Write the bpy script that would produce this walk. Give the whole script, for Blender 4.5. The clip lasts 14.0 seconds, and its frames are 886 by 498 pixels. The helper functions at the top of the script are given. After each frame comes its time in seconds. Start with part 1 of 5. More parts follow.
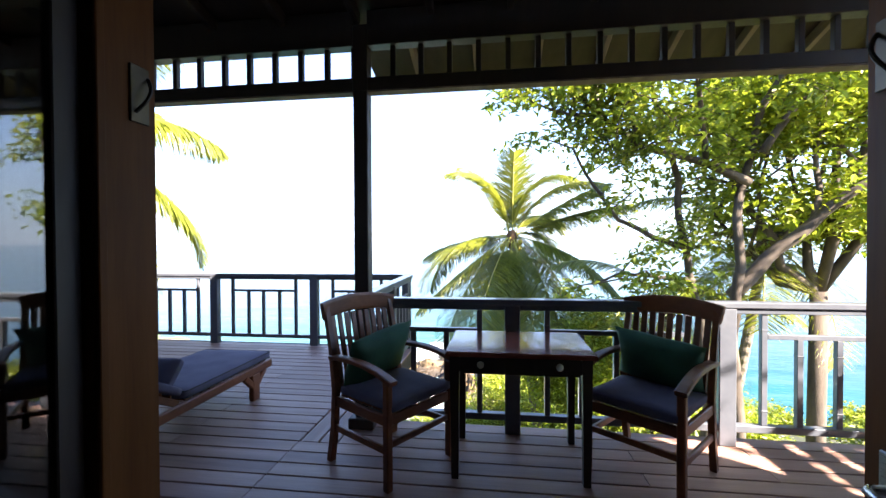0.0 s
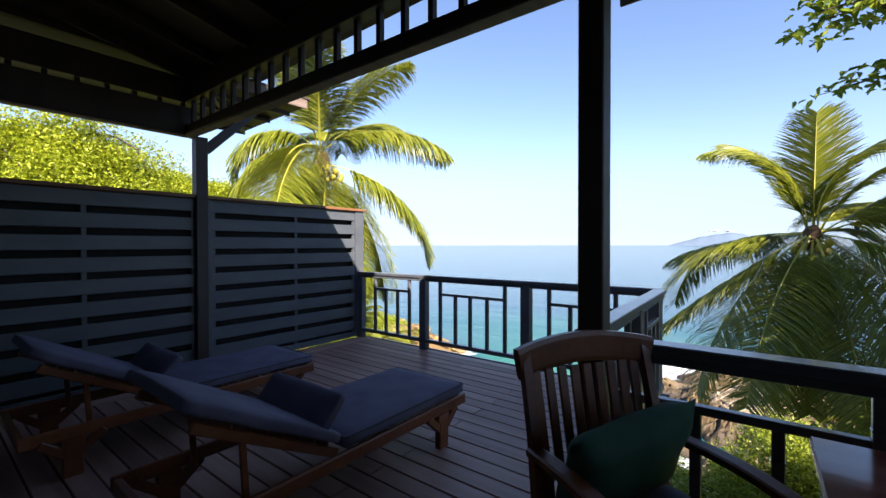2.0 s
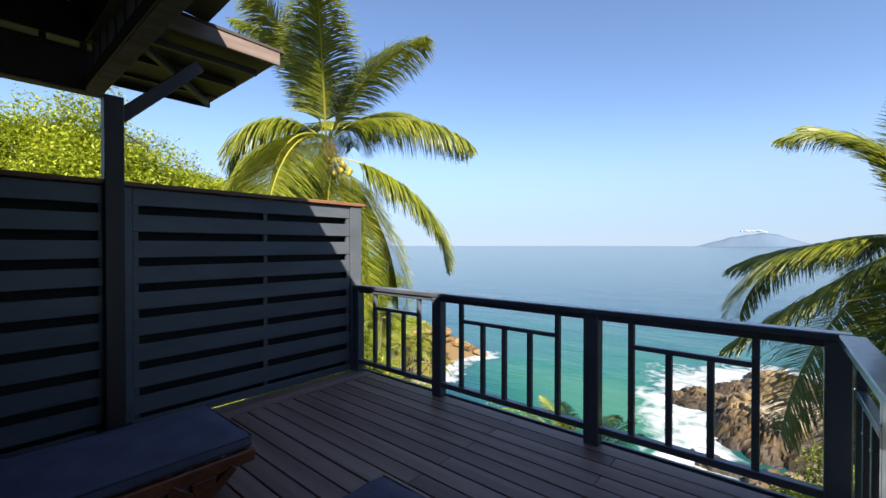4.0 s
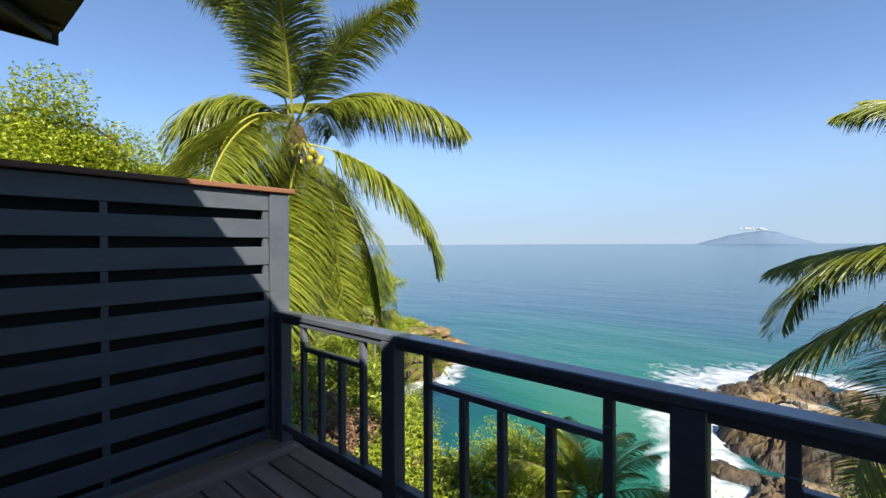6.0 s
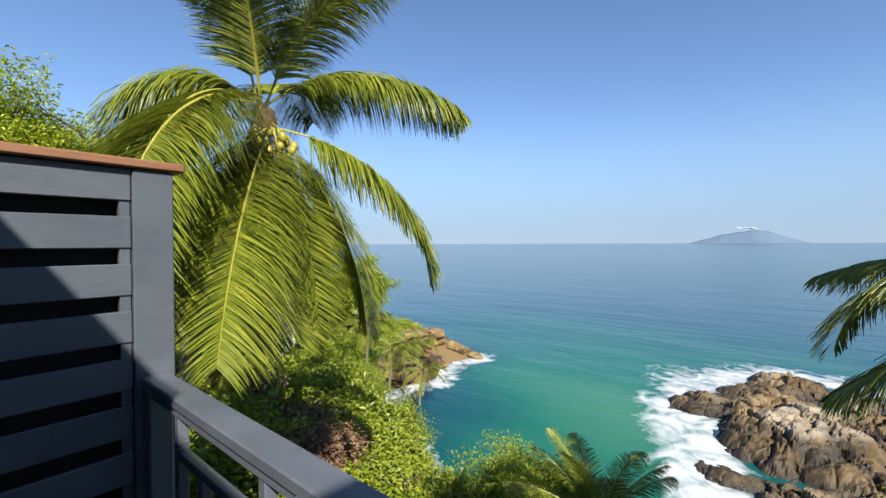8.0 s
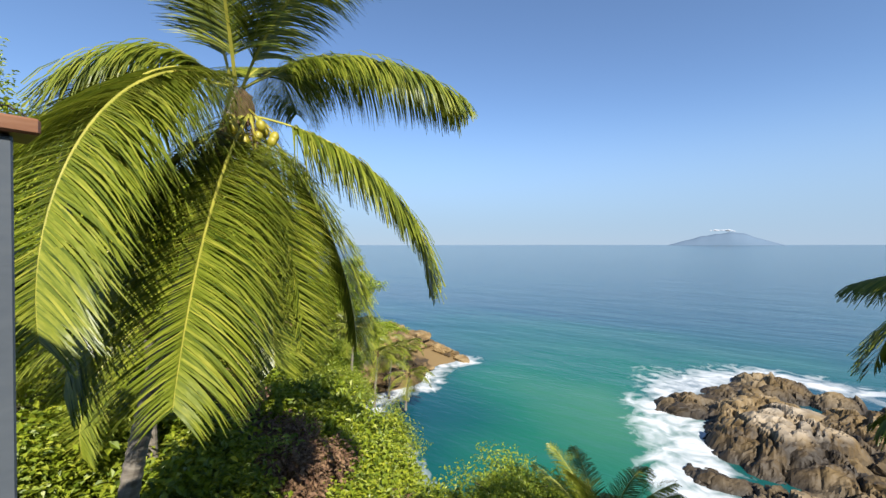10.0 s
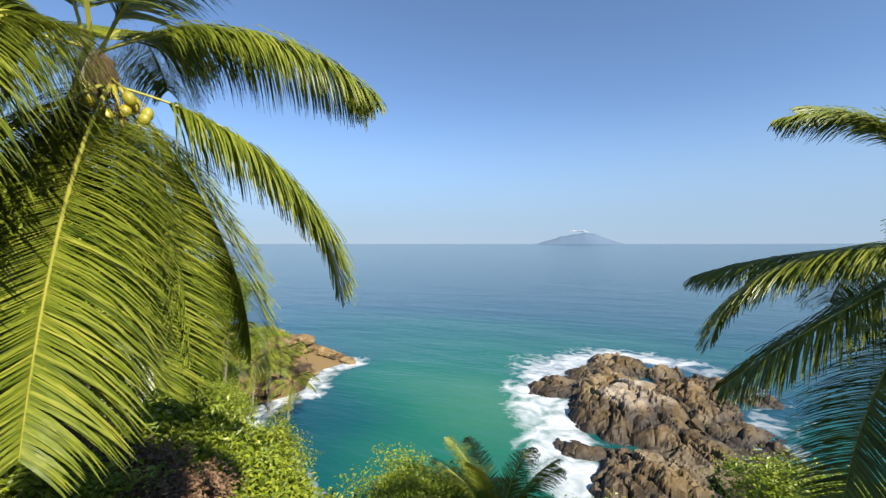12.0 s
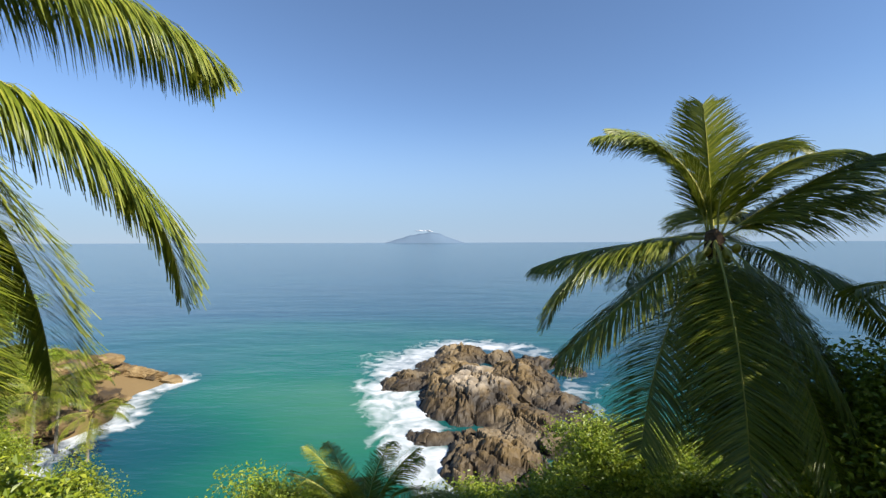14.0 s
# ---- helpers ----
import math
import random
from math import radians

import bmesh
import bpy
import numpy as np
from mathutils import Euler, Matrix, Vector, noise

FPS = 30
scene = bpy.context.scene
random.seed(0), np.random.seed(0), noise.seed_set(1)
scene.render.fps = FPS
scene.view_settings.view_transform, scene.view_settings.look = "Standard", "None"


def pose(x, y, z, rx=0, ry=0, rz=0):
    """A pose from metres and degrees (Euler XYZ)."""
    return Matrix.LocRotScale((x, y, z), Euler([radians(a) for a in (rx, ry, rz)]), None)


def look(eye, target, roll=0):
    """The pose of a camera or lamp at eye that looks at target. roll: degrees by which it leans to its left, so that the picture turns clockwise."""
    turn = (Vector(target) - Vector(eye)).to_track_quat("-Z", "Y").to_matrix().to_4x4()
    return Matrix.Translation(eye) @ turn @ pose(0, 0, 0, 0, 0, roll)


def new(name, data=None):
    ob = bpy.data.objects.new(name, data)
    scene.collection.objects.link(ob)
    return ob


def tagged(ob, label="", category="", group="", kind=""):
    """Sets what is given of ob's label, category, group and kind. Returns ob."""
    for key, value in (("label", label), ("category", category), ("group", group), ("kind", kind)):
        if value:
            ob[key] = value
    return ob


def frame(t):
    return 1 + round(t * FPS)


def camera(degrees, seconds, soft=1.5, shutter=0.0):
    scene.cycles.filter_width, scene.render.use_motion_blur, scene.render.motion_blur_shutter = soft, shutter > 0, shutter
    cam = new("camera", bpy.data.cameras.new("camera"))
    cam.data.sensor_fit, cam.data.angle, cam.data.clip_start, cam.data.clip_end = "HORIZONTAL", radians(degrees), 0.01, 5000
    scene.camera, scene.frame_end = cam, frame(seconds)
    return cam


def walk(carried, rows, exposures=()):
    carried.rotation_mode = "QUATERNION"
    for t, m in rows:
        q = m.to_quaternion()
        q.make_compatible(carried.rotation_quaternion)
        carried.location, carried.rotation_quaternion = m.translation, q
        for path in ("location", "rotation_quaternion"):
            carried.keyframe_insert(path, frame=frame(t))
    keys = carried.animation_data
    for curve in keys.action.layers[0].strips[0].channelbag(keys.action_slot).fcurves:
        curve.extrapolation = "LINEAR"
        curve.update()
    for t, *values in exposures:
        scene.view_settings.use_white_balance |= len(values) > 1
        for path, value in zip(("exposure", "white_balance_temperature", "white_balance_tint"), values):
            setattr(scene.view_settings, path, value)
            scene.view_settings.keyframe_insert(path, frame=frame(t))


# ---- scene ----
cam = camera(93.8, 14.0)
METRES, EYE, TILT, LEAN, TURN = 8.0, 1.455, -0.3, 0.0, 7.5
ROWS = [
    (0.0, 0.0, 0.0, 0.0, -0.0, -0.46, 0.26),
    (0.5, -0.0025, 0.0427, -0.0019, 7.45, -0.38, 0.16),
    (1.0, -0.0072, 0.0844, -0.0029, 16.26, -0.37, 0.07),
    (1.5, -0.0163, 0.1223, -0.0023, 24.32, -0.33, -0.0),
    (2.0, -0.0352, 0.1642, -0.0006, 30.08, -0.28, -0.11),
    (4.5, -0.1596, 0.3867, 0.01, 33.1, -0.25, -0.13),
    (5.0, -0.1804, 0.4387, 0.012, 33.12, -0.31, 0.01),
    (5.5, -0.2031, 0.4833, 0.0132, 33.06, -0.38, -0.03),
    (6.0, -0.2234, 0.5301, 0.0154, 32.97, -0.39, 0.05),
    (6.5, -0.2406, 0.5721, 0.0183, 32.76, -0.48, 0.05),
    (7.0, -0.2697, 0.6142, 0.0213, 32.51, -0.49, 0.02),
    (7.5, -0.2943, 0.6473, 0.0228, 32.33, -0.48, 0.04),
    (10.0, -0.4162, 0.7589, 0.0356, 30.11, -0.34, -0.09),
    (10.5, -0.4279, 0.7613, 0.0357, 26.48, -0.31, -0.03),
    (11.0, -0.442, 0.7607, 0.0349, 21.89, -0.3, -0.04),
    (11.5, -0.457, 0.7583, 0.0334, 18.17, -0.37, -0.01),
    (12.0, -0.4786, 0.7563, 0.0348, 14.22, -0.46, -0.03),
    (12.5, -0.4999, 0.7599, 0.0346, 9.58, -0.49, 0.01),
    (13.0, -0.5173, 0.7601, 0.0323, 4.23, -0.51, 0.07),
    (13.5, -0.524, 0.7586, 0.0295, -0.92, -0.55, 0.22),
    (14.0, -0.5229, 0.7569, 0.0266, -6.42, -0.63, 0.23),
]
EXPOSURES = ((0.0, 3.25, 7250, 20), (0.5, 2.84, 7300, 22), (1.0, 2.37, 7500, 23), (1.5, 2.04, 7400, 22), (2.0, 1.82, 7100, 19), (4.5, 1.28, 6800, 13), (7.5, 1.03, 6500, 10), (10.0, 0.97, 6500, 10), (14.0, 0.95, 6500, 10))
walk(cam, [(t, pose(0, 0, EYE, TILT, LEAN, TURN) @ pose(METRES * x, METRES * y, METRES * z, 90 + pitch, roll, yaw)) for t, x, y, z, yaw, pitch, roll in ROWS], EXPOSURES)

# ---- light ----
SUN = Vector((-0.797, 0.526, -0.746)).normalized()
world = bpy.data.worlds.new("sky")
scene.world = world
world.use_nodes = True
wn = world.node_tree.nodes
sky = wn.new("ShaderNodeTexSky")
sky.sky_type, sky.sun_disc = "NISHITA", False
sky.sun_elevation = math.asin(-SUN.z)
sky.sun_rotation = math.atan2(-SUN.x, -SUN.y)
sky.altitude, sky.air_density, sky.dust_density, sky.ozone_density = 20, 0.9, 0.0, 3.5
wn["Background"].inputs["Strength"].default_value = 0.06
# sea haze: the sky pales towards a milky blue at the horizon all round
wl = world.node_tree.links
where, axes, low, haze = wn.new("ShaderNodeTexCoord"), wn.new("ShaderNodeSeparateXYZ"), wn.new("ShaderNodeMapRange"), wn.new("ShaderNodeMix")
wl.new(where.outputs["Generated"], axes.inputs[0])
wl.new(axes.outputs["Z"], low.inputs["Value"])
low.interpolation_type = "SMOOTHERSTEP"
low.inputs["From Min"].default_value, low.inputs["From Max"].default_value = -0.02, 0.34
low.inputs["To Min"].default_value, low.inputs["To Max"].default_value = 0.9, 0.05
haze.data_type = "RGBA"
wl.new(low.outputs["Result"], haze.inputs["Factor"])
clear = wn.new("ShaderNodeMix")
clear.data_type, clear.blend_type = "RGBA", "MULTIPLY"
clear.inputs["Factor"].default_value, clear.inputs["B"].default_value = 1.0, (1.32, 1.40, 1.50, 1)
wl.new(sky.outputs["Color"], clear.inputs["A"])
wl.new(clear.outputs["Result"], haze.inputs["A"])
haze.inputs["B"].default_value = (3.05, 4.3, 6.05, 1)
wl.new(haze.outputs["Result"], wn["Background"].inputs["Color"])
sun = new("sun", bpy.data.lights.new("sun", "SUN"))
sun.data.energy, sun.data.angle, sun.data.color = 5.0, radians(0.53), (1.0, 0.95, 0.86)
sun.matrix_world = look((30, -20, 30), Vector((30, -20, 30)) + SUN)


# ---- materials ----
def material(name, colours, rough=0.6, metal=0.0, scale=4.0, stretch=(1, 1, 1), bump=0.0, bump_scale=None, spread=0.0, translucent=0.0,
             spec=0.5, coat=0.0, island=False, detail=6.0, gain=1.3):
    """A surface whose colour wanders between the given colours by noise at two scales; spread: how far each piece differs."""
    m = bpy.data.materials.new(name)
    m.use_nodes = True
    n, l = m.node_tree.nodes, m.node_tree.links
    b = n["Principled BSDF"]
    tc, mp = n.new("ShaderNodeTexCoord"), n.new("ShaderNodeMapping")
    mp.inputs["Scale"].default_value = stretch
    l.new(tc.outputs["Object"], mp.inputs["Vector"])
    info = n.new("ShaderNodeNewGeometry" if island else "ShaderNodeObjectInfo")
    rnd = info.outputs["Random Per Island" if island else "Random"]
    shift = n.new("ShaderNodeVectorMath")
    shift.operation = "MULTIPLY_ADD"
    l.new(rnd, shift.inputs[0])
    shift.inputs[1].default_value = (37.0, 19.0, 53.0)
    l.new(mp.outputs["Vector"], shift.inputs[2])
    big, fine = n.new("ShaderNodeTexNoise"), n.new("ShaderNodeTexNoise")
    big.inputs["Scale"].default_value, fine.inputs["Scale"].default_value = scale, scale * 9
    big.inputs["Detail"].default_value = detail
    fine.inputs["Detail"].default_value = 3.0
    l.new(shift.outputs[0], big.inputs["Vector"])
    l.new(shift.outputs[0], fine.inputs["Vector"])
    mix = n.new("ShaderNodeMath")
    mix.operation = "MULTIPLY_ADD"
    l.new(fine.outputs["Fac"], mix.inputs[0])
    mix.inputs[1].default_value = 0.4
    add = n.new("ShaderNodeMath")
    add.operation = "MULTIPLY_ADD"
    l.new(big.outputs["Fac"], add.inputs[0])
    add.inputs[1].default_value, add.inputs[2].default_value = gain, 0.3 - 0.5 * gain
    l.new(add.outputs[0], mix.inputs[2])
    tone = mix
    if spread:
        tone = n.new("ShaderNodeMath")
        tone.operation = "MULTIPLY_ADD"
        cen = n.new("ShaderNodeMath")
        cen.operation = "SUBTRACT"
        l.new(rnd, cen.inputs[0])
        cen.inputs[1].default_value = 0.5
        l.new(cen.outputs[0], tone.inputs[0])
        tone.inputs[1].default_value = spread
        l.new(mix.outputs[0], tone.inputs[2])
    ramp = n.new("ShaderNodeValToRGB")
    while len(ramp.color_ramp.elements) < len(colours):
        ramp.color_ramp.elements.new(0.5)
    for i, (e, c) in enumerate(zip(ramp.color_ramp.elements, colours)):
        e.position = 0.15 + 0.7 * i / (len(colours) - 1)
        e.color = (*c, 1)
    l.new(tone.outputs[0], ramp.inputs["Fac"])
    l.new(ramp.outputs["Color"], b.inputs["Base Color"])
    b.inputs["Roughness"].default_value, b.inputs["Metallic"].default_value = rough, metal
    b.inputs["Specular IOR Level"].default_value = spec
    b.inputs["Coat Weight"].default_value = coat
    rr = n.new("ShaderNodeMapRange")
    l.new(fine.outputs["Fac"], rr.inputs["Value"])
    rr.inputs["To Min"].default_value, rr.inputs["To Max"].default_value = max(0.02, rough - 0.12), min(1, rough + 0.12)
    l.new(rr.outputs["Result"], b.inputs["Roughness"])
    if bump:
        bp = n.new("ShaderNodeBump")
        bp.inputs["Strength"].default_value, bp.inputs["Distance"].default_value = 0.6, bump
        src = fine
        if bump_scale:
            src = n.new("ShaderNodeTexNoise")
            src.inputs["Scale"].default_value, src.inputs["Detail"].default_value = bump_scale, 8.0
            l.new(mp.outputs["Vector"], src.inputs["Vector"])
        l.new(src.outputs["Fac"], bp.inputs["Height"])
        l.new(bp.outputs["Normal"], b.inputs["Normal"])
    if translucent:
        tr, ms = n.new("ShaderNodeBsdfTranslucent"), n.new("ShaderNodeMixShader")
        ms.inputs[0].default_value = translucent
        l.new(ramp.outputs["Color"], tr.inputs["Color"])
        l.new(b.outputs[0], ms.inputs[1])
        l.new(tr.outputs[0], ms.inputs[2])
        l.new(ms.outputs[0], n["Material Output"].inputs["Surface"])
    return m


M_DECK = material("deck_boards", [(0.19, 0.102, 0.08), (0.31, 0.175, 0.138), (0.42, 0.262, 0.208)], 0.5, scale=1.5, stretch=(0.35, 6, 6), bump=0.002, spread=0.35)
M_DECKY = material("deck_boards_cross", [(0.19, 0.102, 0.08), (0.31, 0.175, 0.138), (0.42, 0.262, 0.208)], 0.5, scale=1.5, stretch=(6, 0.35, 6), bump=0.002, spread=0.35)
M_SLATE = material("slate_paint", [(0.0575, 0.0673, 0.0816), (0.0713, 0.0834, 0.0989), (0.0885, 0.101, 0.114)], 0.42, scale=2.0, stretch=(1, 1, 3), bump=0.0008, spread=0.15)
M_RAIL = material("rail_paint", [(0.075, 0.0863, 0.107), (0.1, 0.112, 0.134), (0.129, 0.143, 0.163)], 0.34, scale=2.5, bump=0.0008, spread=0.1, coat=0.35)
M_CAP = material("teak_capping", [(0.104, 0.0423, 0.0182), (0.169, 0.0715, 0.0325), (0.234, 0.111, 0.0553)], 0.5, scale=2, stretch=(5, 0.5, 5), bump=0.001)
M_DARKWOOD = material("dark_stained_wood", [(0.014, 0.009, 0.008), (0.026, 0.016, 0.013), (0.045, 0.028, 0.022)], 0.5, scale=2, stretch=(2, 2, 0.5), bump=0.001, spread=0.2)
M_CEIL = material("ceiling_boards", [(0.018, 0.010, 0.007), (0.033, 0.018, 0.012), (0.05, 0.028, 0.018)], 0.6, scale=1.5, stretch=(6, 0.5, 6), bump=0.001, spread=0.3)
M_FASCIA = material("weathered_fascia", [(0.114, 0.078, 0.06), (0.18, 0.132, 0.108), (0.24, 0.186, 0.156)], 0.7, scale=3, stretch=(4, 0.4, 4), bump=0.001)
M_SHINGLE = material("roof_shingle", [(0.042, 0.03, 0.024), (0.072, 0.054, 0.042)], 0.85, scale=3, bump=0.004)
M_JAMB = material("varnished_door_wood", [(0.091, 0.0292, 0.0078), (0.143, 0.0488, 0.0137), (0.189, 0.0689, 0.0221)], 0.5, scale=2, stretch=(5, 5, 0.4), bump=0.0008, spec=0.15)
M_TEAK = material("oiled_teak", [(0.11, 0.029, 0.01), (0.19, 0.055, 0.018), (0.28, 0.09, 0.032)], 0.38, scale=3, stretch=(1, 1, 2), bump=0.0008, spread=0.2)
M_TABLE = material("polished_red_wood", [(0.1716, 0.0408, 0.0251), (0.264, 0.0672, 0.041), (0.3564, 0.102, 0.0627)], 0.2, scale=2, stretch=(0.5, 5, 5), coat=0.35)
M_GREYCLOTH = material("grey_canvas", [(0.08, 0.072, 0.115), (0.106, 0.097, 0.147), (0.13, 0.12, 0.175)], 0.9, scale=6, bump=0.001, bump_scale=240)
# near-black, so the deep shade of the screen gaps is in the colour
M_SHADOWGAP = material("gap_shade_black", [(0.006, 0.0065, 0.008), (0.01, 0.0105, 0.0125)], 0.8, scale=3)
M_PIPING = material("dark_piping", [(0.03, 0.03, 0.035), (0.05, 0.05, 0.055)], 0.8, scale=8)
M_GREEN = material("emerald_cloth", [(0.012, 0.075, 0.042), (0.02, 0.105, 0.06), (0.03, 0.14, 0.08)], 0.75, scale=5, bump=0.002, bump_scale=60)
M_METAL = material("brushed_metal", [(0.45, 0.45, 0.44), (0.62, 0.61, 0.58)], 0.3, metal=1.0, scale=6, stretch=(1, 1, 8))
M_BRONZE = material("dark_bronze", [(0.09, 0.075, 0.06), (0.16, 0.135, 0.11)], 0.4, metal=1.0, scale=8)
M_KNOB = material("pale_glazed_knob", [(0.62, 0.58, 0.47), (0.74, 0.71, 0.62)], 0.3, scale=8)
M_WALL = material("painted_plaster", [(0.168, 0.152, 0.132), (0.2, 0.184, 0.16)], 0.85, scale=2, bump=0.002, bump_scale=40)
M_ROOMFLOOR = material("dark_room_floor", [(0.06, 0.035, 0.025), (0.1, 0.06, 0.04)], 0.4, scale=2, stretch=(0.4, 5, 5))
M_FROND = material("palm_leaf", [(0.0396, 0.066, 0.0066), (0.154, 0.185, 0.0165), (0.319, 0.314, 0.0418)], 0.36, scale=1.2, translucent=0.27, spread=0.3, island=True, spec=0.42)
M_RACHIS = material("leaf_stalk", [(0.24, 0.235, 0.03), (0.36, 0.32, 0.05)], 0.5, scale=3)
M_TRUNK = material("palm_bark", [(0.104, 0.0845, 0.065), (0.176, 0.15, 0.117), (0.234, 0.208, 0.169)], 0.9, scale=2.5, stretch=(1, 1, 6), bump=0.01)
M_COCO = material("green_coconut", [(0.22, 0.2, 0.015), (0.36, 0.29, 0.025)], 0.45, scale=4)
M_FIBRE = material("brown_fibre", [(0.06, 0.033, 0.015), (0.114, 0.066, 0.03)], 0.95, scale=8, bump=0.006)
M_BARK = material("tree_bark", [(0.035, 0.0266, 0.0196), (0.07, 0.0546, 0.0406), (0.119, 0.0945, 0.07)], 0.9, scale=3, stretch=(2, 2, 0.6), bump=0.012)
M_LEAF = material("broad_leaf", [(0.12, 0.19, 0.016), (0.265, 0.34, 0.026), (0.42, 0.45, 0.05)], 0.42, scale=0.6, translucent=0.42, spread=0.5, island=True)
M_CANOPY = material("canopy_leaf", [(0.08, 0.135, 0.012), (0.21, 0.285, 0.024), (0.4, 0.43, 0.05)], 0.42, scale=0.6, translucent=0.42, spread=0.55, island=True)
M_BUSH = material("bush_leaf", [(0.08, 0.125, 0.009), (0.21, 0.265, 0.016), (0.36, 0.38, 0.032)], 0.45, scale=0.5, translucent=0.34, spread=0.5, island=True)
# bright copy of broad_leaf; the sun on the hill crowns is in its colours
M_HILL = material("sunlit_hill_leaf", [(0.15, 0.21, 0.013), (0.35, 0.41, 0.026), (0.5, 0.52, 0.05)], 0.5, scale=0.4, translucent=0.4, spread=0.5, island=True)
M_DRY = material("dry_leaf", [(0.078, 0.036, 0.018), (0.144, 0.078, 0.039), (0.216, 0.132, 0.066)], 0.8, scale=0.8, spread=0.5, island=True)
M_GROUND = material("hillside_soil", [(0.018, 0.03, 0.0072), (0.042, 0.048, 0.015), (0.084, 0.066, 0.033)], 0.95, scale=0.3, bump=0.05, bump_scale=3)
M_PATH = material("concrete_path", [(0.168, 0.156, 0.144), (0.228, 0.216, 0.198)], 0.9, scale=1.5, bump=0.004)
M_ROCK = material("granite", [(0.02, 0.0125, 0.005), (0.078, 0.047, 0.013), (0.135, 0.086, 0.028), (0.22, 0.16, 0.085)], 0.7, scale=0.22, bump=0.2, bump_scale=1.6, spread=0.2, detail=9.0, gain=2.4)


def tide_band(m, z0, z1, low=(0.022, 0.016, 0.01), bleached=True):
    """Another colour below a wavering line between two heights: wet stone in the splash zone, bare rock along the shore."""
    n, l = m.node_tree.nodes, m.node_tree.links
    b = n["Principled BSDF"]
    src = b.inputs["Base Color"].links[0].from_socket
    geo, sep, wob, add, mr, mx = (n.new("ShaderNode" + k) for k in ("NewGeometry", "SeparateXYZ", "TexNoise", "Math", "MapRange", "Mix"))
    l.new(geo.outputs["Position"], sep.inputs[0])
    l.new(geo.outputs["Position"], wob.inputs["Vector"])
    wob.inputs["Scale"].default_value, wob.inputs["Detail"].default_value = 0.35, 5.0
    add.operation = "MULTIPLY_ADD"
    l.new(wob.outputs["Fac"], add.inputs[0])
    add.inputs[1].default_value = 1.8
    l.new(sep.outputs["Z"], add.inputs[2])
    l.new(add.outputs[0], mr.inputs["Value"])
    mr.inputs["From Min"].default_value, mr.inputs["From Max"].default_value = z0 + 0.9, z1 + 0.9
    mx.data_type, mx.blend_type = "RGBA", "MIX"
    l.new(mr.outputs["Result"], mx.inputs["Factor"])
    mx.inputs["A"].default_value = (*low, 1)
    dry, pale = n.new("ShaderNodeMapRange"), n.new("ShaderNodeMix")
    l.new(add.outputs[0], dry.inputs["Value"])
    dry.inputs["From Min"].default_value, dry.inputs["From Max"].default_value, dry.inputs["To Max"].default_value = z1 + 1.3, z1 + 2.3, 0.75 if bleached else 0.0
    pale.data_type = "RGBA"
    l.new(dry.outputs["Result"], pale.inputs["Factor"])
    l.new(src, pale.inputs["A"])
    pale.inputs["B"].default_value = (0.33, 0.275, 0.205, 1)
    l.new(pale.outputs["Result"], mx.inputs["B"])
    l.new(mx.outputs["Result"], b.inputs["Base Color"])


tide_band(M_ROCK, -20.0, -17.9)
tide_band(M_GROUND, -17.6, -16.4, (0.16, 0.105, 0.042), False)
M_ROCKC = material("ochre_granite", [(0.048, 0.03, 0.012), (0.144, 0.09, 0.033), (0.252, 0.174, 0.078)], 0.85, scale=0.4, bump=0.25, bump_scale=1.1, spread=0.3, detail=9.0, gain=2.2)
# the distance haze over the islands is mixed into this blue-grey colour
M_ISLE = material("hazy_far_hills", [(0.11, 0.16, 0.22), (0.127, 0.176, 0.237)], 1.0, scale=0.004, spec=0.0)
M_CLOUD = material("cloud", [(0.48, 0.492, 0.51), (0.51, 0.516, 0.528)], 1.0, scale=0.01, spec=0.0)


def glass(name):
    m = bpy.data.materials.new(name)
    m.use_nodes = True
    b = m.node_tree.nodes["Principled BSDF"]
    b.inputs["Base Color"].default_value = (0.42, 0.45, 0.45, 1)
    b.inputs["Roughness"].default_value, b.inputs["IOR"].default_value = 0.02, 1.9
    b.inputs["Transmission Weight"].default_value = 1.0
    return m


M_GLASS = glass("door_glass")


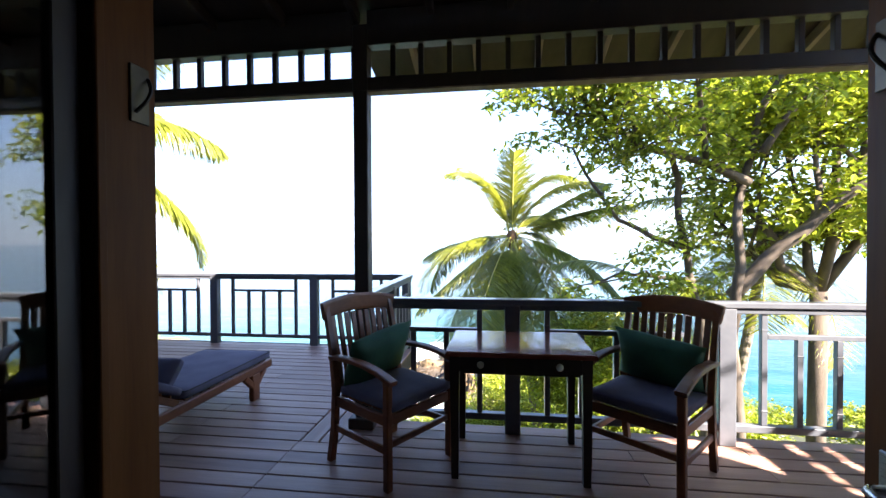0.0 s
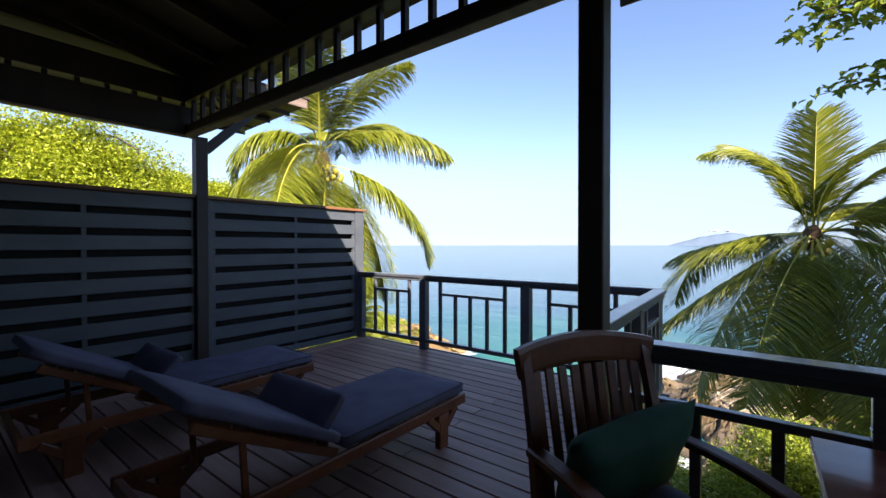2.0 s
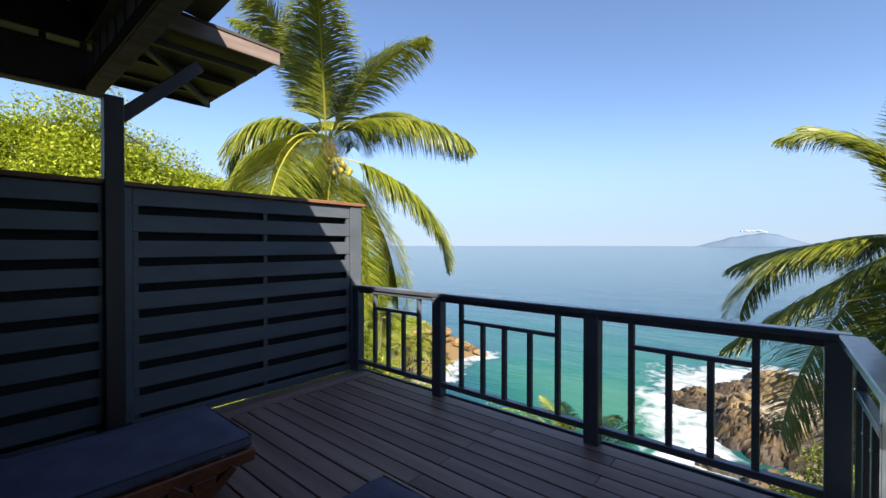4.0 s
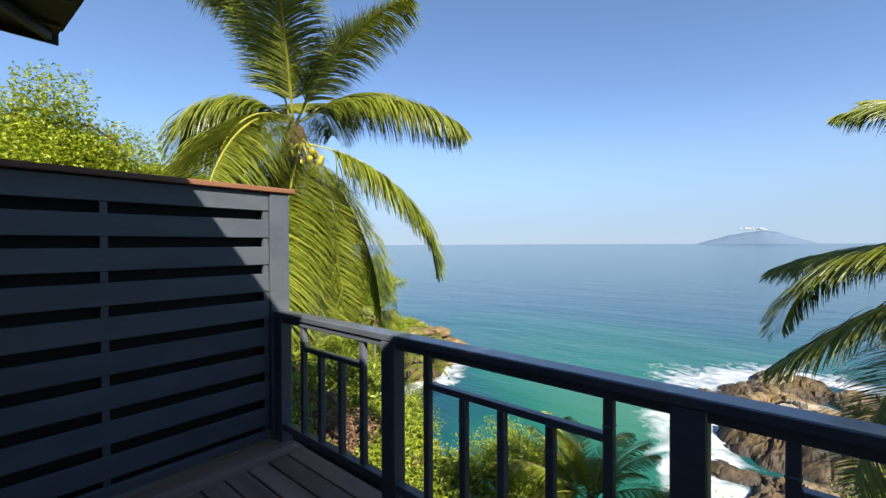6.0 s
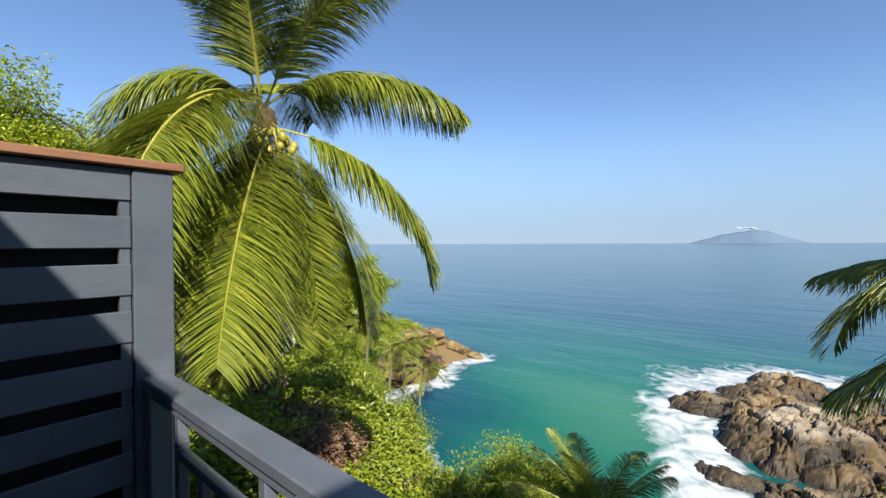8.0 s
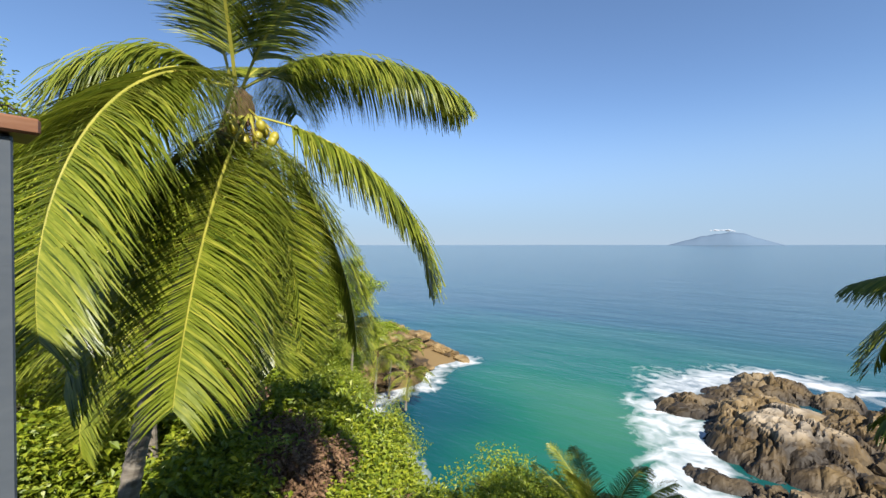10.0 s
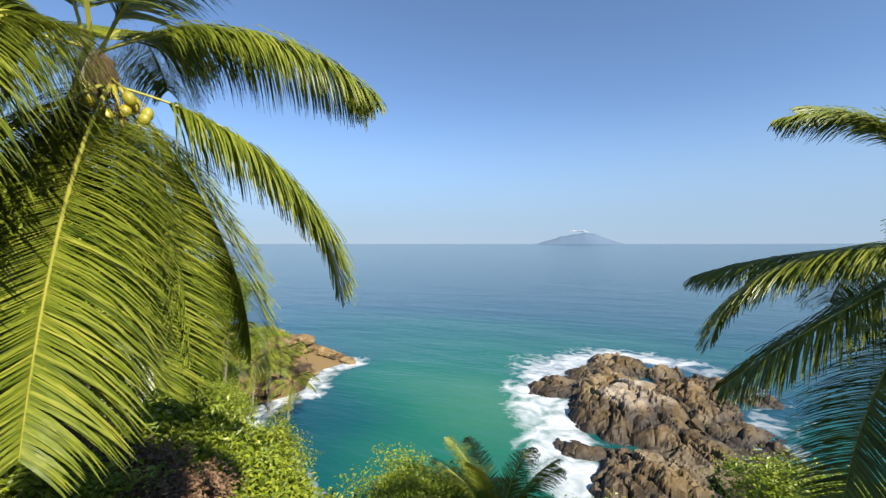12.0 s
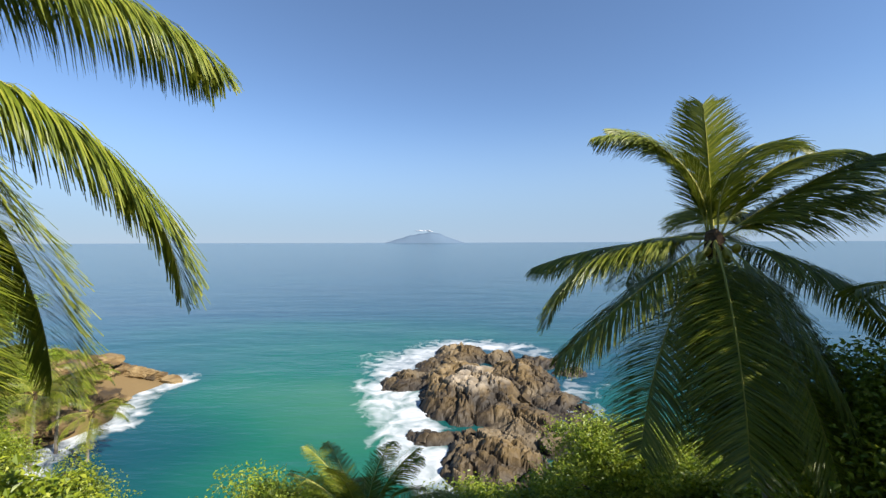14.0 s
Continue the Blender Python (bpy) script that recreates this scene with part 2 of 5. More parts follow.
def sea_material():
    m = bpy.data.materials.new("sea_water")
    m.use_nodes = True
    n, l = m.node_tree.nodes, m.node_tree.links
    b = n["Principled BSDF"]
    tc = n.new("ShaderNodeTexCoord")
    sh = n.new("ShaderNodeAttribute")
    sh.attribute_name = "shallow"
    fo = n.new("ShaderNodeAttribute")
    fo.attribute_name = "foam"
    mp = n.new("ShaderNodeMapping")
    mp.inputs["Scale"].default_value = (0.35, 1.0, 1.0)
    l.new(tc.outputs["Object"], mp.inputs["Vector"])
    patch = n.new("ShaderNodeTexNoise")
    patch.inputs["Scale"].default_value, patch.inputs["Detail"].default_value = 0.035, 5.0
    l.new(mp.outputs["Vector"], patch.inputs["Vector"])
    add = n.new("ShaderNodeMath")
    add.operation = "MULTIPLY_ADD"
    l.new(patch.outputs["Fac"], add.inputs[0])
    add.inputs[1].default_value = 0.36
    l.new(sh.outputs["Fac"], add.inputs[2])
    ramp = n.new("ShaderNodeValToRGB")
    els = ramp.color_ramp.elements
    stops = [(0.12, (0.0084, 0.0448, 0.07)), (0.38, (0.00504, 0.0549, 0.0756)), (0.58, (0.00448, 0.0767, 0.0706)), (0.78, (0.0101, 0.118, 0.0739)), (0.97, (0.0392, 0.157, 0.0896)), (1.1, (0.084, 0.224, 0.151))]
    while len(els) < len(stops):
        els.new(0.5)
    for e, (p, c) in zip(els, stops):
        e.position, e.color = min(1, p), (*c, 1)
    far = n.new("ShaderNodeMapping")
    far.inputs["Scale"].default_value = (0.0035, 0.02, 1.0)
    l.new(tc.outputs["Object"], far.inputs["Vector"])
    streak = n.new("ShaderNodeTexNoise")
    streak.inputs["Scale"].default_value, streak.inputs["Detail"].default_value = 1.0, 7.0
    l.new(far.outputs["Vector"], streak.inputs["Vector"])
    drift = n.new("ShaderNodeMath")
    drift.operation = "MULTIPLY_ADD"
    l.new(streak.outputs["Fac"], drift.inputs[0])
    drift.inputs[1].default_value = 0.8
    low = n.new("ShaderNodeMath")
    low.operation = "SUBTRACT"
    l.new(add.outputs[0], low.inputs[0])
    low.inputs[1].default_value = 0.4
    l.new(low.outputs[0], drift.inputs[2])
    l.new(drift.outputs[0], ramp.inputs["Fac"])
    fn = n.new("ShaderNodeTexNoise")
    fn.inputs["Scale"].default_value, fn.inputs["Detail"].default_value, fn.inputs["Distortion"].default_value = 0.35, 9.0, 1.2
    l.new(tc.outputs["Object"], fn.inputs["Vector"])
    fsum = n.new("ShaderNodeMath")
    fsum.operation = "ADD"
    l.new(fn.outputs["Fac"], fsum.inputs[0])
    l.new(fo.outputs["Fac"], fsum.inputs[1])
    fr = n.new("ShaderNodeMapRange")
    l.new(fsum.outputs[0], fr.inputs["Value"])
    fr.inputs["From Min"].default_value, fr.inputs["From Max"].default_value = 0.96, 1.34
    fm = n.new("ShaderNodeMix")
    fm.data_type = "RGBA"
    l.new(fr.outputs["Result"], fm.inputs["Factor"])
    l.new(ramp.outputs["Color"], fm.inputs["A"])
    fm.inputs["B"].default_value = (0.55, 0.57, 0.585, 1)
    l.new(fm.outputs["Result"], b.inputs["Base Color"])
    rm = n.new("ShaderNodeMapRange")
    l.new(fr.outputs["Result"], rm.inputs["Value"])
    rm.inputs["To Min"].default_value, rm.inputs["To Max"].default_value = 0.14, 0.9
    l.new(rm.outputs["Result"], b.inputs["Roughness"])
    b.inputs["Specular IOR Level"].default_value = 0.4
    b.inputs["IOR"].default_value = 1.33
    w1, w2, w3 = n.new("ShaderNodeTexNoise"), n.new("ShaderNodeTexNoise"), n.new("ShaderNodeTexNoise")
    w3.inputs["Scale"].default_value, w3.inputs["Detail"].default_value = 0.05, 3.0
    w1.inputs["Scale"].default_value, w2.inputs["Scale"].default_value = 0.22, 1.1
    w1.inputs["Detail"].default_value, w2.inputs["Detail"].default_value = 4.0, 4.0
    for w in (w1, w2, w3):
        l.new(mp.outputs["Vector"], w.inputs["Vector"])
    ws = n.new("ShaderNodeMath")
    ws.operation = "MULTIPLY_ADD"
    l.new(w2.outputs["Fac"], ws.inputs[0])
    ws.inputs[1].default_value = 0.35
    swell = n.new("ShaderNodeMath")
    swell.operation = "MULTIPLY_ADD"
    l.new(w3.outputs["Fac"], swell.inputs[0])
    swell.inputs[1].default_value = 2.5
    l.new(w1.outputs["Fac"], swell.inputs[2])
    l.new(swell.outputs[0], ws.inputs[2])
    bp = n.new("ShaderNodeBump")
    bp.inputs["Strength"].default_value, bp.inputs["Distance"].default_value = 0.5, 0.45
    l.new(ws.outputs[0], bp.inputs["Height"])
    l.new(bp.outputs["Normal"], b.inputs["Normal"])
    return m


M_SEA = sea_material()


# ---- building helpers ----
def mesh_object(name, me, mat, parent=None, label="", category="", group="", kind=""):
    if mat and not me.materials:
        me.materials.append(mat)
    ob = new(name, me)
    if parent:
        ob.parent = parent
    return tagged(ob, label, category, group, kind)


def part(name, bm, mat, parent=None, label="", category="", group="", kind="", smooth=False):
    me = bpy.data.meshes.new(name)
    bm.normal_update()
    bm.to_mesh(me)
    bm.free()
    if smooth:
        me.shade_smooth()
    return mesh_object(name, me, mat, parent, label, category, group, kind)


def thing(name, m, label, category, group="", kind=""):
    ob = new(name)
    ob.matrix_basis = m
    ob.empty_display_size = 0.1
    return tagged(ob, label, category, group, kind)


def box(x0, x1, y0, y1, z0, z1, bevel=0.0, bm=None, m=None):
    """A box between those planes, with bevelled edges, added to bm."""
    one = bmesh.new()
    bmesh.ops.create_cube(one, size=1.0)
    bmesh.ops.transform(one, matrix=Matrix.Translation(((x0 + x1) / 2, (y0 + y1) / 2, (z0 + z1) / 2)) @ Matrix.Diagonal((abs(x1 - x0), abs(y1 - y0), abs(z1 - z0), 1)), verts=one.verts)
    if bevel:
        bmesh.ops.bevel(one, geom=one.edges[:], offset=bevel, segments=2 if bevel > 0.008 else 1, affect="EDGES", profile=0.5)
    if m is not None:
        bmesh.ops.transform(one, matrix=m, verts=one.verts)
    if bm is None:
        return one
    tmp = bpy.data.meshes.new("tmp")
    one.to_mesh(tmp)
    one.free()
    bm.from_mesh(tmp)
    bpy.data.meshes.remove(tmp)
    return bm


def bar(a, b, w, h, bevel=0.004, bm=None):
    """A squared timber from a to b, w wide and h high."""
    a, b = Vector(a), Vector(b)
    d = b - a
    m = Matrix.Translation((a + b) / 2) @ d.to_track_quat("Y", "Z").to_matrix().to_4x4()
    return box(-w / 2, w / 2, -d.length / 2, d.length / 2, -h / 2, h / 2, bevel, bm, m)


def sweep(points, w, h):
    """A bent timber of rectangular section, w across in plan and h high, along points."""
    bm = bmesh.new()
    rings = []
    for i, p in enumerate(points):
        p = Vector(p)
        d = (Vector(points[min(i + 1, len(points) - 1)]) - Vector(points[max(i - 1, 0)])).normalized()
        sd = d.cross(Vector((0, 0, 1))).normalized()
        up = sd.cross(d)
        rings.append([bm.verts.new(p + sd * a * w / 2 + up * c * h / 2) for a, c in ((1, 0.7), (0.7, 1), (-0.7, 1), (-1, 0.7), (-1, -0.7), (-0.7, -1), (0.7, -1), (1, -0.7))])
    for r0, r1 in zip(rings, rings[1:]):
        for k in range(8):
            bm.faces.new((r0[k], r1[k], r1[(k + 1) % 8], r0[(k + 1) % 8]))
    bm.faces.new(rings[0])
    bm.faces.new(rings[-1][::-1])
    bmesh.ops.recalc_face_normals(bm, faces=bm.faces[:])
    return bm


def tube(points, radii, sides=8, bm=None):
    """A tapered tube along points."""
    bm = bm or bmesh.new()
    rings, side = [], None
    for i, p in enumerate(points):
        p = Vector(p)
        d = (Vector(points[min(i + 1, len(points) - 1)]) - Vector(points[max(i - 1, 0)])).normalized()
        if side is None:
            side = d.orthogonal().normalized()
        side = (side - d * side.dot(d)).normalized()
        up = d.cross(side)
        rings.append([bm.verts.new(p + (side * math.cos(a) + up * math.sin(a)) * radii[i]) for a in [2 * math.pi * k / sides for k in range(sides)]])
    for r0, r1 in zip(rings, rings[1:]):
        for k in range(sides):
            bm.faces.new((r0[k], r0[(k + 1) % sides], r1[(k + 1) % sides], r1[k]))
    bm.faces.new(rings[0][::-1])
    bm.faces.new(rings[-1])
    return bm


def cushion(x0, x1, y0, y1, z0, z1, puff=0.02, cuts=8, seed=0):
    """A soft box: rounded at the edges, swollen and a little creased."""
    bm = bmesh.new()
    bmesh.ops.create_cube(bm, size=2.0)
    bmesh.ops.subdivide_edges(bm, edges=bm.edges[:], cuts=cuts, use_grid_fill=True)
    hx, hy, hz = (x1 - x0) / 2, (y1 - y0) / 2, (z1 - z0) / 2
    r = min(hx, hy, hz) * 0.75
    for v in bm.verts:
        p = Vector((v.co.x * hx, v.co.y * hy, v.co.z * hz))
        q = Vector([max(-h + r, min(h - r, c)) for c, h in zip(p, (hx, hy, hz))])
        d = p - q
        if d.length > 1e-6:
            p = q + d.normalized() * r
        u, w = v.co.x, v.co.y
        p.z += math.copysign(puff, v.co.z) * (1 - u * u) * (1 - w * w) if abs(v.co.z) > 0.2 else 0
        p += 0.006 * noise.noise_vector(Vector((p.x * 7 + seed, p.y * 7, p.z * 7)))
        v.co = p + Vector(((x0 + x1) / 2, (y0 + y1) / 2, (z0 + z1) / 2))
    return bm


# ---- structure: deck and house ----
X_SCREEN, Y_FAR, Y_NEAR, X_COL, Y_WALL, X_END = -5.55, 5.65, 3.20, -1.066, 1.235, 4.0

floor = part("floor", box(-5.62, -1.2, Y_WALL, 5.74, -0.26, -0.035, 0.004), M_DARKWOOD, label="dark timber joists under the terrace boards", category="floor", kind="structure")
part("joist_deck", box(-1.2, X_END + 0.1, Y_WALL, 3.3, -0.26, -0.035, 0.004), M_DARKWOOD, floor)
part("edge_board", box(-5.62, -1.15, 5.745, 5.775, -0.3, -0.003, 0.004), M_RAIL, floor)

for x, y in ((-5.4, 5.4), (-3.3, 5.4), (-1.4, 5.4), (-5.4, 3.2), (-3.3, 3.2), (-1.2, 3.1), (1.4, 3.1), (3.8, 3.1)):
    part("stilt", box(x - 0.09, x + 0.09, y - 0.09, y + 0.09, -6.5, -0.262, 0.006), M_DARKWOOD, floor)

room_floor = part("room_floor", box(-4.4, 4.4, -4.4, Y_WALL - 0.005, -0.2, -0.004), M_ROOMFLOOR, label="dark polished timber floor inside the room", category="floor", kind="structure")
walls = bmesh.new()
box(-5.7, -1.20, 1.03, Y_WALL, -0.2, 3.62, 0.003, walls)
box(1.05, X_END + 0.2, 1.03, Y_WALL, -0.2, 3.62, 0.003, walls)
box(-1.20, 1.05, 1.03, Y_WALL, 2.34, 3.62, 0.003, walls)
part("wall_front", walls, M_WALL, label="plastered front wall of the villa round the terrace door", category="wall", kind="structure")
part("wall_back", box(-4.5, 4.5, -4.5, -4.4, -0.2, 2.9), M_WALL, label="plain back wall of the dim room", category="wall", kind="structure")
part("wall_west", box(-4.5, -4.4, -4.4, 1.03, -0.2, 2.9), M_WALL, label="plain side wall of the dim room", category="wall", kind="structure")
part("wall_east", box(4.4, 4.5, -4.4, 1.03, -0.2, 2.9), M_WALL, label="plain side wall of the dim room", category="wall", kind="structure")
part("ceiling_room", box(-4.5, 4.5, -4.5, 1.03, 2.9, 3.0), M_CEIL, label="dark timber ceiling of the room", category="ceiling", kind="structure")


def door_frame():
    d = thing("door_1", pose(0, 0, 0), "open double terrace door with varnished timber frame", "door", kind="structure")
    for x0, x1 in ((-1.20, -1.13), (0.98, 1.05)):
        part("jamb", box(x0, x1, 1.032, Y_WALL + 0.02, 0, 2.28, 0.006), M_JAMB, d, "varnished brown timber jamb")
        s = 1 if x0 < 0 else -1
        xs = x1 if s > 0 else x0
        part("stop_bead", box(xs, xs + s * 0.014, 1.034, 1.062, 0, 2.28, 0.003), M_JAMB, d)
        st = part("door_stay", box(xs, xs + s * 0.008, 1.15, 1.22, 1.84, 2.02, 0.002), M_BRONZE, d, "dark metal door stay with curved hook")
        part("hook", tube([(xs + s * (0.008 + 0.03 * math.sin(math.pi * k / 8)), 1.215 - 0.05 * k / 8, 1.99 - 0.12 * k / 8) for k in range(9)], [0.006] * 9, 6), M_DARKWOOD, st)
    part("lintel", box(-1.20, 1.05, 1.06, Y_WALL + 0.02, 2.28, 2.34, 0.006), M_JAMB, d)
    part("threshold", box(-1.13, 0.98, 1.05, Y_WALL + 0.015, -0.003, 0.012, 0.004), M_JAMB, d)
    for x, s in ((-1.185, 1), (1.035, -1)):
        leaf = part("leaf", box(x - 0.02, x + 0.02, 0.955, 1.028, 0.015, 2.27, 0.004), M_DARKWOOD, d, "glazed door leaf swung inwards in dark timber")
        part("stile", box(x - 0.02, x + 0.02, 0.06, 0.135, 0.015, 2.27, 0.004), M_DARKWOOD, leaf)
        part("bottom_rail", box(x - 0.02, x + 0.02, 0.135, 0.955, 0.015, 0.16, 0.004), M_DARKWOOD, leaf)
        part("top_rail", box(x - 0.02, x + 0.02, 0.135, 0.955, 2.15, 2.27, 0.004), M_DARKWOOD, leaf)
        part("pane", box(x - 0.004, x + 0.004, 0.13, 0.96, 0.155, 2.155), M_GLASS, leaf, "clear glass pane that mirrors the terrace")
    h = part("door_handle", tube([(0.975, 1.17, 0.83), (0.93, 1.17, 0.83), (0.915, 1.16, 0.83), (0.91, 1.06, 0.825)], [0.011, 0.011, 0.011, 0.009], 10), M_METAL, d, "brushed metal lever handle", smooth=True)
    part("back_plate", box(0.972, 0.98, 1.14, 1.2, 0.70, 0.92, 0.003), M_METAL, h)


door_frame()


# ---- posts, beams with fretwork, roof ----
def column(x, y, z1, w, name="veranda_post", foot=True):
    c = thing(name, pose(x, y, 0), "dark stained square timber veranda post on a block foot", "post", "veranda posts")
    part("shaft", box(-w / 2, w / 2, -w / 2, w / 2, 0.0, z1, 0.006), M_DARKWOOD, c)
    if foot:
        part("foot", box(-w / 2 - 0.045, w / 2 + 0.045, -w / 2 - 0.045, w / 2 + 0.045, 0.0, 0.085, 0.008), M_DARKWOOD, c)
    return c


column(X_COL, Y_NEAR + 0.01, 2.66, 0.115)
left_post = column(X_SCREEN + 0.04, 3.32, 2.66, 0.125)
part("brace", bar((0.0, 0.05, 2.52), (0.0, 0.62, 3.1), 0.07, 0.1, 0.006), M_DARKWOOD, left_post, "dark diagonal eave brace")
column(X_END - 0.06, Y_NEAR + 0.01, 2.66, 0.115)


def fret_beam(name, a, b, bars, lab, low=2.755):
    """Two beams with a row of upright fret bars between them; low: the top of the lower beam."""
    f = thing(name, pose(a[0], a[1], 0, 0, 0, math.degrees(math.atan2(b[1] - a[1], b[0] - a[0]))), lab, "beam", "fretwork beams")
    ln = math.dist(a[:2], b[:2])
    part("lower_beam", box(0, ln, -0.055, 0.055, 2.655, low, 0.005), M_DARKWOOD, f)
    # the beam's reflected light is put in as a paler strip underneath
    part("soffit_strip", box(0, ln, -0.05, 0.05, 2.643, 2.6545, 0.002), M_FASCIA, f, "pale strip standing in for light reflected onto the underside")
    part("upper_beam", box(0, ln, -0.055, 0.055, 3.005, 3.275, 0.005), M_DARKWOOD, f)
    me = None
    for s in bars:
        if me is None:
            ob = part("fret_bar", box(-0.02, 0.02, -0.022, 0.022, low, 3.005, 0.003), M_DARKWOOD, f)
            me = ob.data
        else:
            ob = mesh_object("fret_bar", me, None, f)
        ob.location.x = s
    return f


fret_beam("fretwork_beam", (X_SCREEN + 0.1, Y_NEAR, 0), (X_COL - 0.06, Y_NEAR, 0), [0.09 + 0.2228 * k for k in range(20)], "dark timber beam with open fretwork above the terrace")
fret_beam("fretwork_beam", (X_COL + 0.06, Y_NEAR, 0), (X_END - 0.12, Y_NEAR, 0), [0.197 + 0.2228 * k for k in range(22)], "dark timber beam with open fretwork above the dining corner")
fret_beam("fretwork_beam", (X_SCREEN + 0.04, Y_WALL + 0.01, 0), (X_SCREEN + 0.04, 3.255, 0), [0.12 + 0.2228 * k for k in range(9)], "dark timber side beam with narrow slits over the screen", 2.955)
part("head_post_block", box(X_COL - 0.058, X_COL + 0.058, Y_NEAR - 0.05, Y_NEAR + 0.07, 2.662, 3.17, 0.004), M_DARKWOOD, label="dark post head between the fretwork beams", category="beam", kind="structure")


def slab(corners, thick):
    """A sloping roof slab under four top corners."""
    bm = bmesh.new()
    top = [bm.verts.new(c) for c in corners]
    low = [bm.verts.new((c[0], c[1], c[2] - thick)) for c in corners]
    bm.faces.new(top)
    bm.faces.new(low[::-1])
    for i in range(4):
        j = (i + 1) % 4
        bm.faces.new((top[j], top[i], low[i], low[j]))
    bmesh.ops.recalc_face_normals(bm, faces=bm.faces[:])
    return bm


# the veranda ceiling climbs from the beam to the house wall; outside it the eaves go on
ceil_bm = slab([(-5.6, 1.1, 3.74), (X_END + 0.1, 1.1, 3.74), (X_END + 0.1, 3.28, 3.3), (-5.6, 3.28, 3.3)], 0.03)
part("ceiling_veranda", ceil_bm, M_CEIL, label="dark boarded sloping veranda ceiling", category="ceiling", kind="structure")
for k in range(16):
    x = -5.3 + 0.6 * k
    part("rafter", bar((x, 1.24, 3.63), (x, 3.2, 3.235), 0.05, 0.09, 0.004), M_DARKWOOD, label="dark timber rafter under the veranda ceiling", category="rafter", group="rafters", kind="structure")
roof = part("roof", slab([(-5.38, -1.0, 4.35), (X_END + 0.3, -1.0, 4.35), (X_END + 0.3, 3.3, 3.42), (-5.38, 3.3, 3.42)], 0.08), M_SHINGLE, label="shingled veranda roof with timber eaves", category="roof", kind="structure")
# added, unseen eave pieces; their edges cut the sun on screen and rail
for xa, xb, ya, yb in ((-5.38, -2.46, 3.97, 3.88), (-2.46, -1.41, 3.75, 3.73), (-1.41, -0.93, 4.08, 4.07)):
    part("middle_eave", slab([(xa, 2.3, 3.67), (xb, 2.3, 3.67), (xb, yb, 3.53), (xa, ya, 3.53)], 0.07), M_SHINGLE, roof)
part("front_eave", slab([(-1.22, 3.27, 3.42), (X_END + 0.3, 3.27, 3.42), (X_END + 0.3, 4.08, 3.16), (-1.22, 4.22, 3.16)], 0.05), M_CEIL, roof, "dark boarded eave over the dining corner")
part("fascia", bar((-1.22, 4.235, 3.12), (X_END + 0.3, 4.095, 3.12), 0.025, 0.13), M_FASCIA, roof)
for k in range(9):
    x = -0.75 + 0.56 * k
    part("eave_rafter", bar((x, 3.28, 3.33), (x, 4.08, 3.075), 0.045, 0.09), M_FASCIA, roof, "weathered rafter tail")
part("corner_eave", slab([(-6.84, 0.9, 3.3), (-5.40, 0.9, 3.42), (-5.40, 4.62, 3.38), (-6.84, 4.5, 3.26)], 0.05), M_CEIL, roof, "dark boarded corner eave")
part("corner_fascia", bar((-5.385, 4.63, 3.37), (-5.385, 3.34, 3.37), 0.03, 0.15), M_FASCIA, roof, "pale weathered fascia board")
part("side_fascia", bar((-6.85, 0.9, 3.215), (-6.85, 4.52, 3.215), 0.025, 0.1), M_DARKWOOD, roof)
part("corner_shingle", slab([(-6.9, 0.9, 3.37), (-5.36, 0.9, 3.49), (-5.36, 4.67, 3.45), (-6.9, 4.55, 3.33)], 0.025), M_SHINGLE, roof)
for x in (-6.6, -6.1, -5.6):
    part("eave_rafter", bar((x, 3.3, 3.24), (x, 4.5, 3.24), 0.045, 0.06), M_DARKWOOD, roof)
part("hip_rafter", bar((-5.5, 3.4, 3.22), (-6.75, 4.45, 3.19), 0.05, 0.07), M_DARKWOOD, roof)


# ---- slatted screens ----
def slat_screen(name, x, y0, y1, s, posts, battens):
    """A privacy screen along y: posts, two skins of horizontal slats with gaps, a teak capping. s: the side that faces the terrace."""
    sc = thing(name, pose(x, 0, 0), "slate grey slatted privacy screen with teak capping", "screen", "slatted screens")
    for y, w in posts:
        part("post", box(-0.05, 0.05, y - w / 2, y + w / 2, 0.0, 1.969, 0.005), M_SLATE, sc)
    for (a, wa), (b, wb) in zip(posts, posts[1:]):
        me = None
        for k in range(9):
            top = 1.967 - 0.2125 * k
            if me is None:
                ob = part("slat", box(s * 0.012, s * 0.034, a + wa / 2 + 0.003, b - wb / 2 - 0.003, -0.142, 0.0, 0.004), M_SLATE, sc)
                me = ob.data
            else:
                ob = mesh_object("slat", me, None, sc)
            ob.location.z = top
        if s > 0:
            # added black sheet that gives the gaps between the slats their shade
            part("backing", box(-s * 0.07, -s * 0.052, a + wa / 2 + 0.003, b - wb / 2 - 0.003, 0.03, 1.967, 0.003), M_SHADOWGAP, sc, "black sheet standing in for the shade in the gaps")
        part("bottom_rail", box(s * 0.008, s * 0.045, a + wa / 2 + 0.003, b - wb / 2 - 0.003, 0.012, 0.085, 0.004), M_SLATE, sc)
    for y in battens:
        part("batten", box(-0.0115 if s > 0 else -0.024, 0.024 if s > 0 else 0.0115, y - 0.02, y + 0.02, 0.03, 1.96, 0.002), M_SLATE, sc)
    part("capping", box(-0.075, 0.075, y0 - 0.04, y1 + 0.04, 1.972, 2.012, 0.006), M_CAP, sc, "sun-bleached teak capping board")
    return sc


slat_screen("slatted_screen", X_SCREEN, 1.30, 5.75, 1, [(1.29, 0.1), (3.36, 0.165), (5.665, 0.16)], [1.365, 2.3, 3.252, 3.468, 4.55, 5.56])
slat_screen("slatted_screen", X_END, 1.30, 3.12, -1, [(1.29, 0.1), (3.09, 0.1)], [2.2])


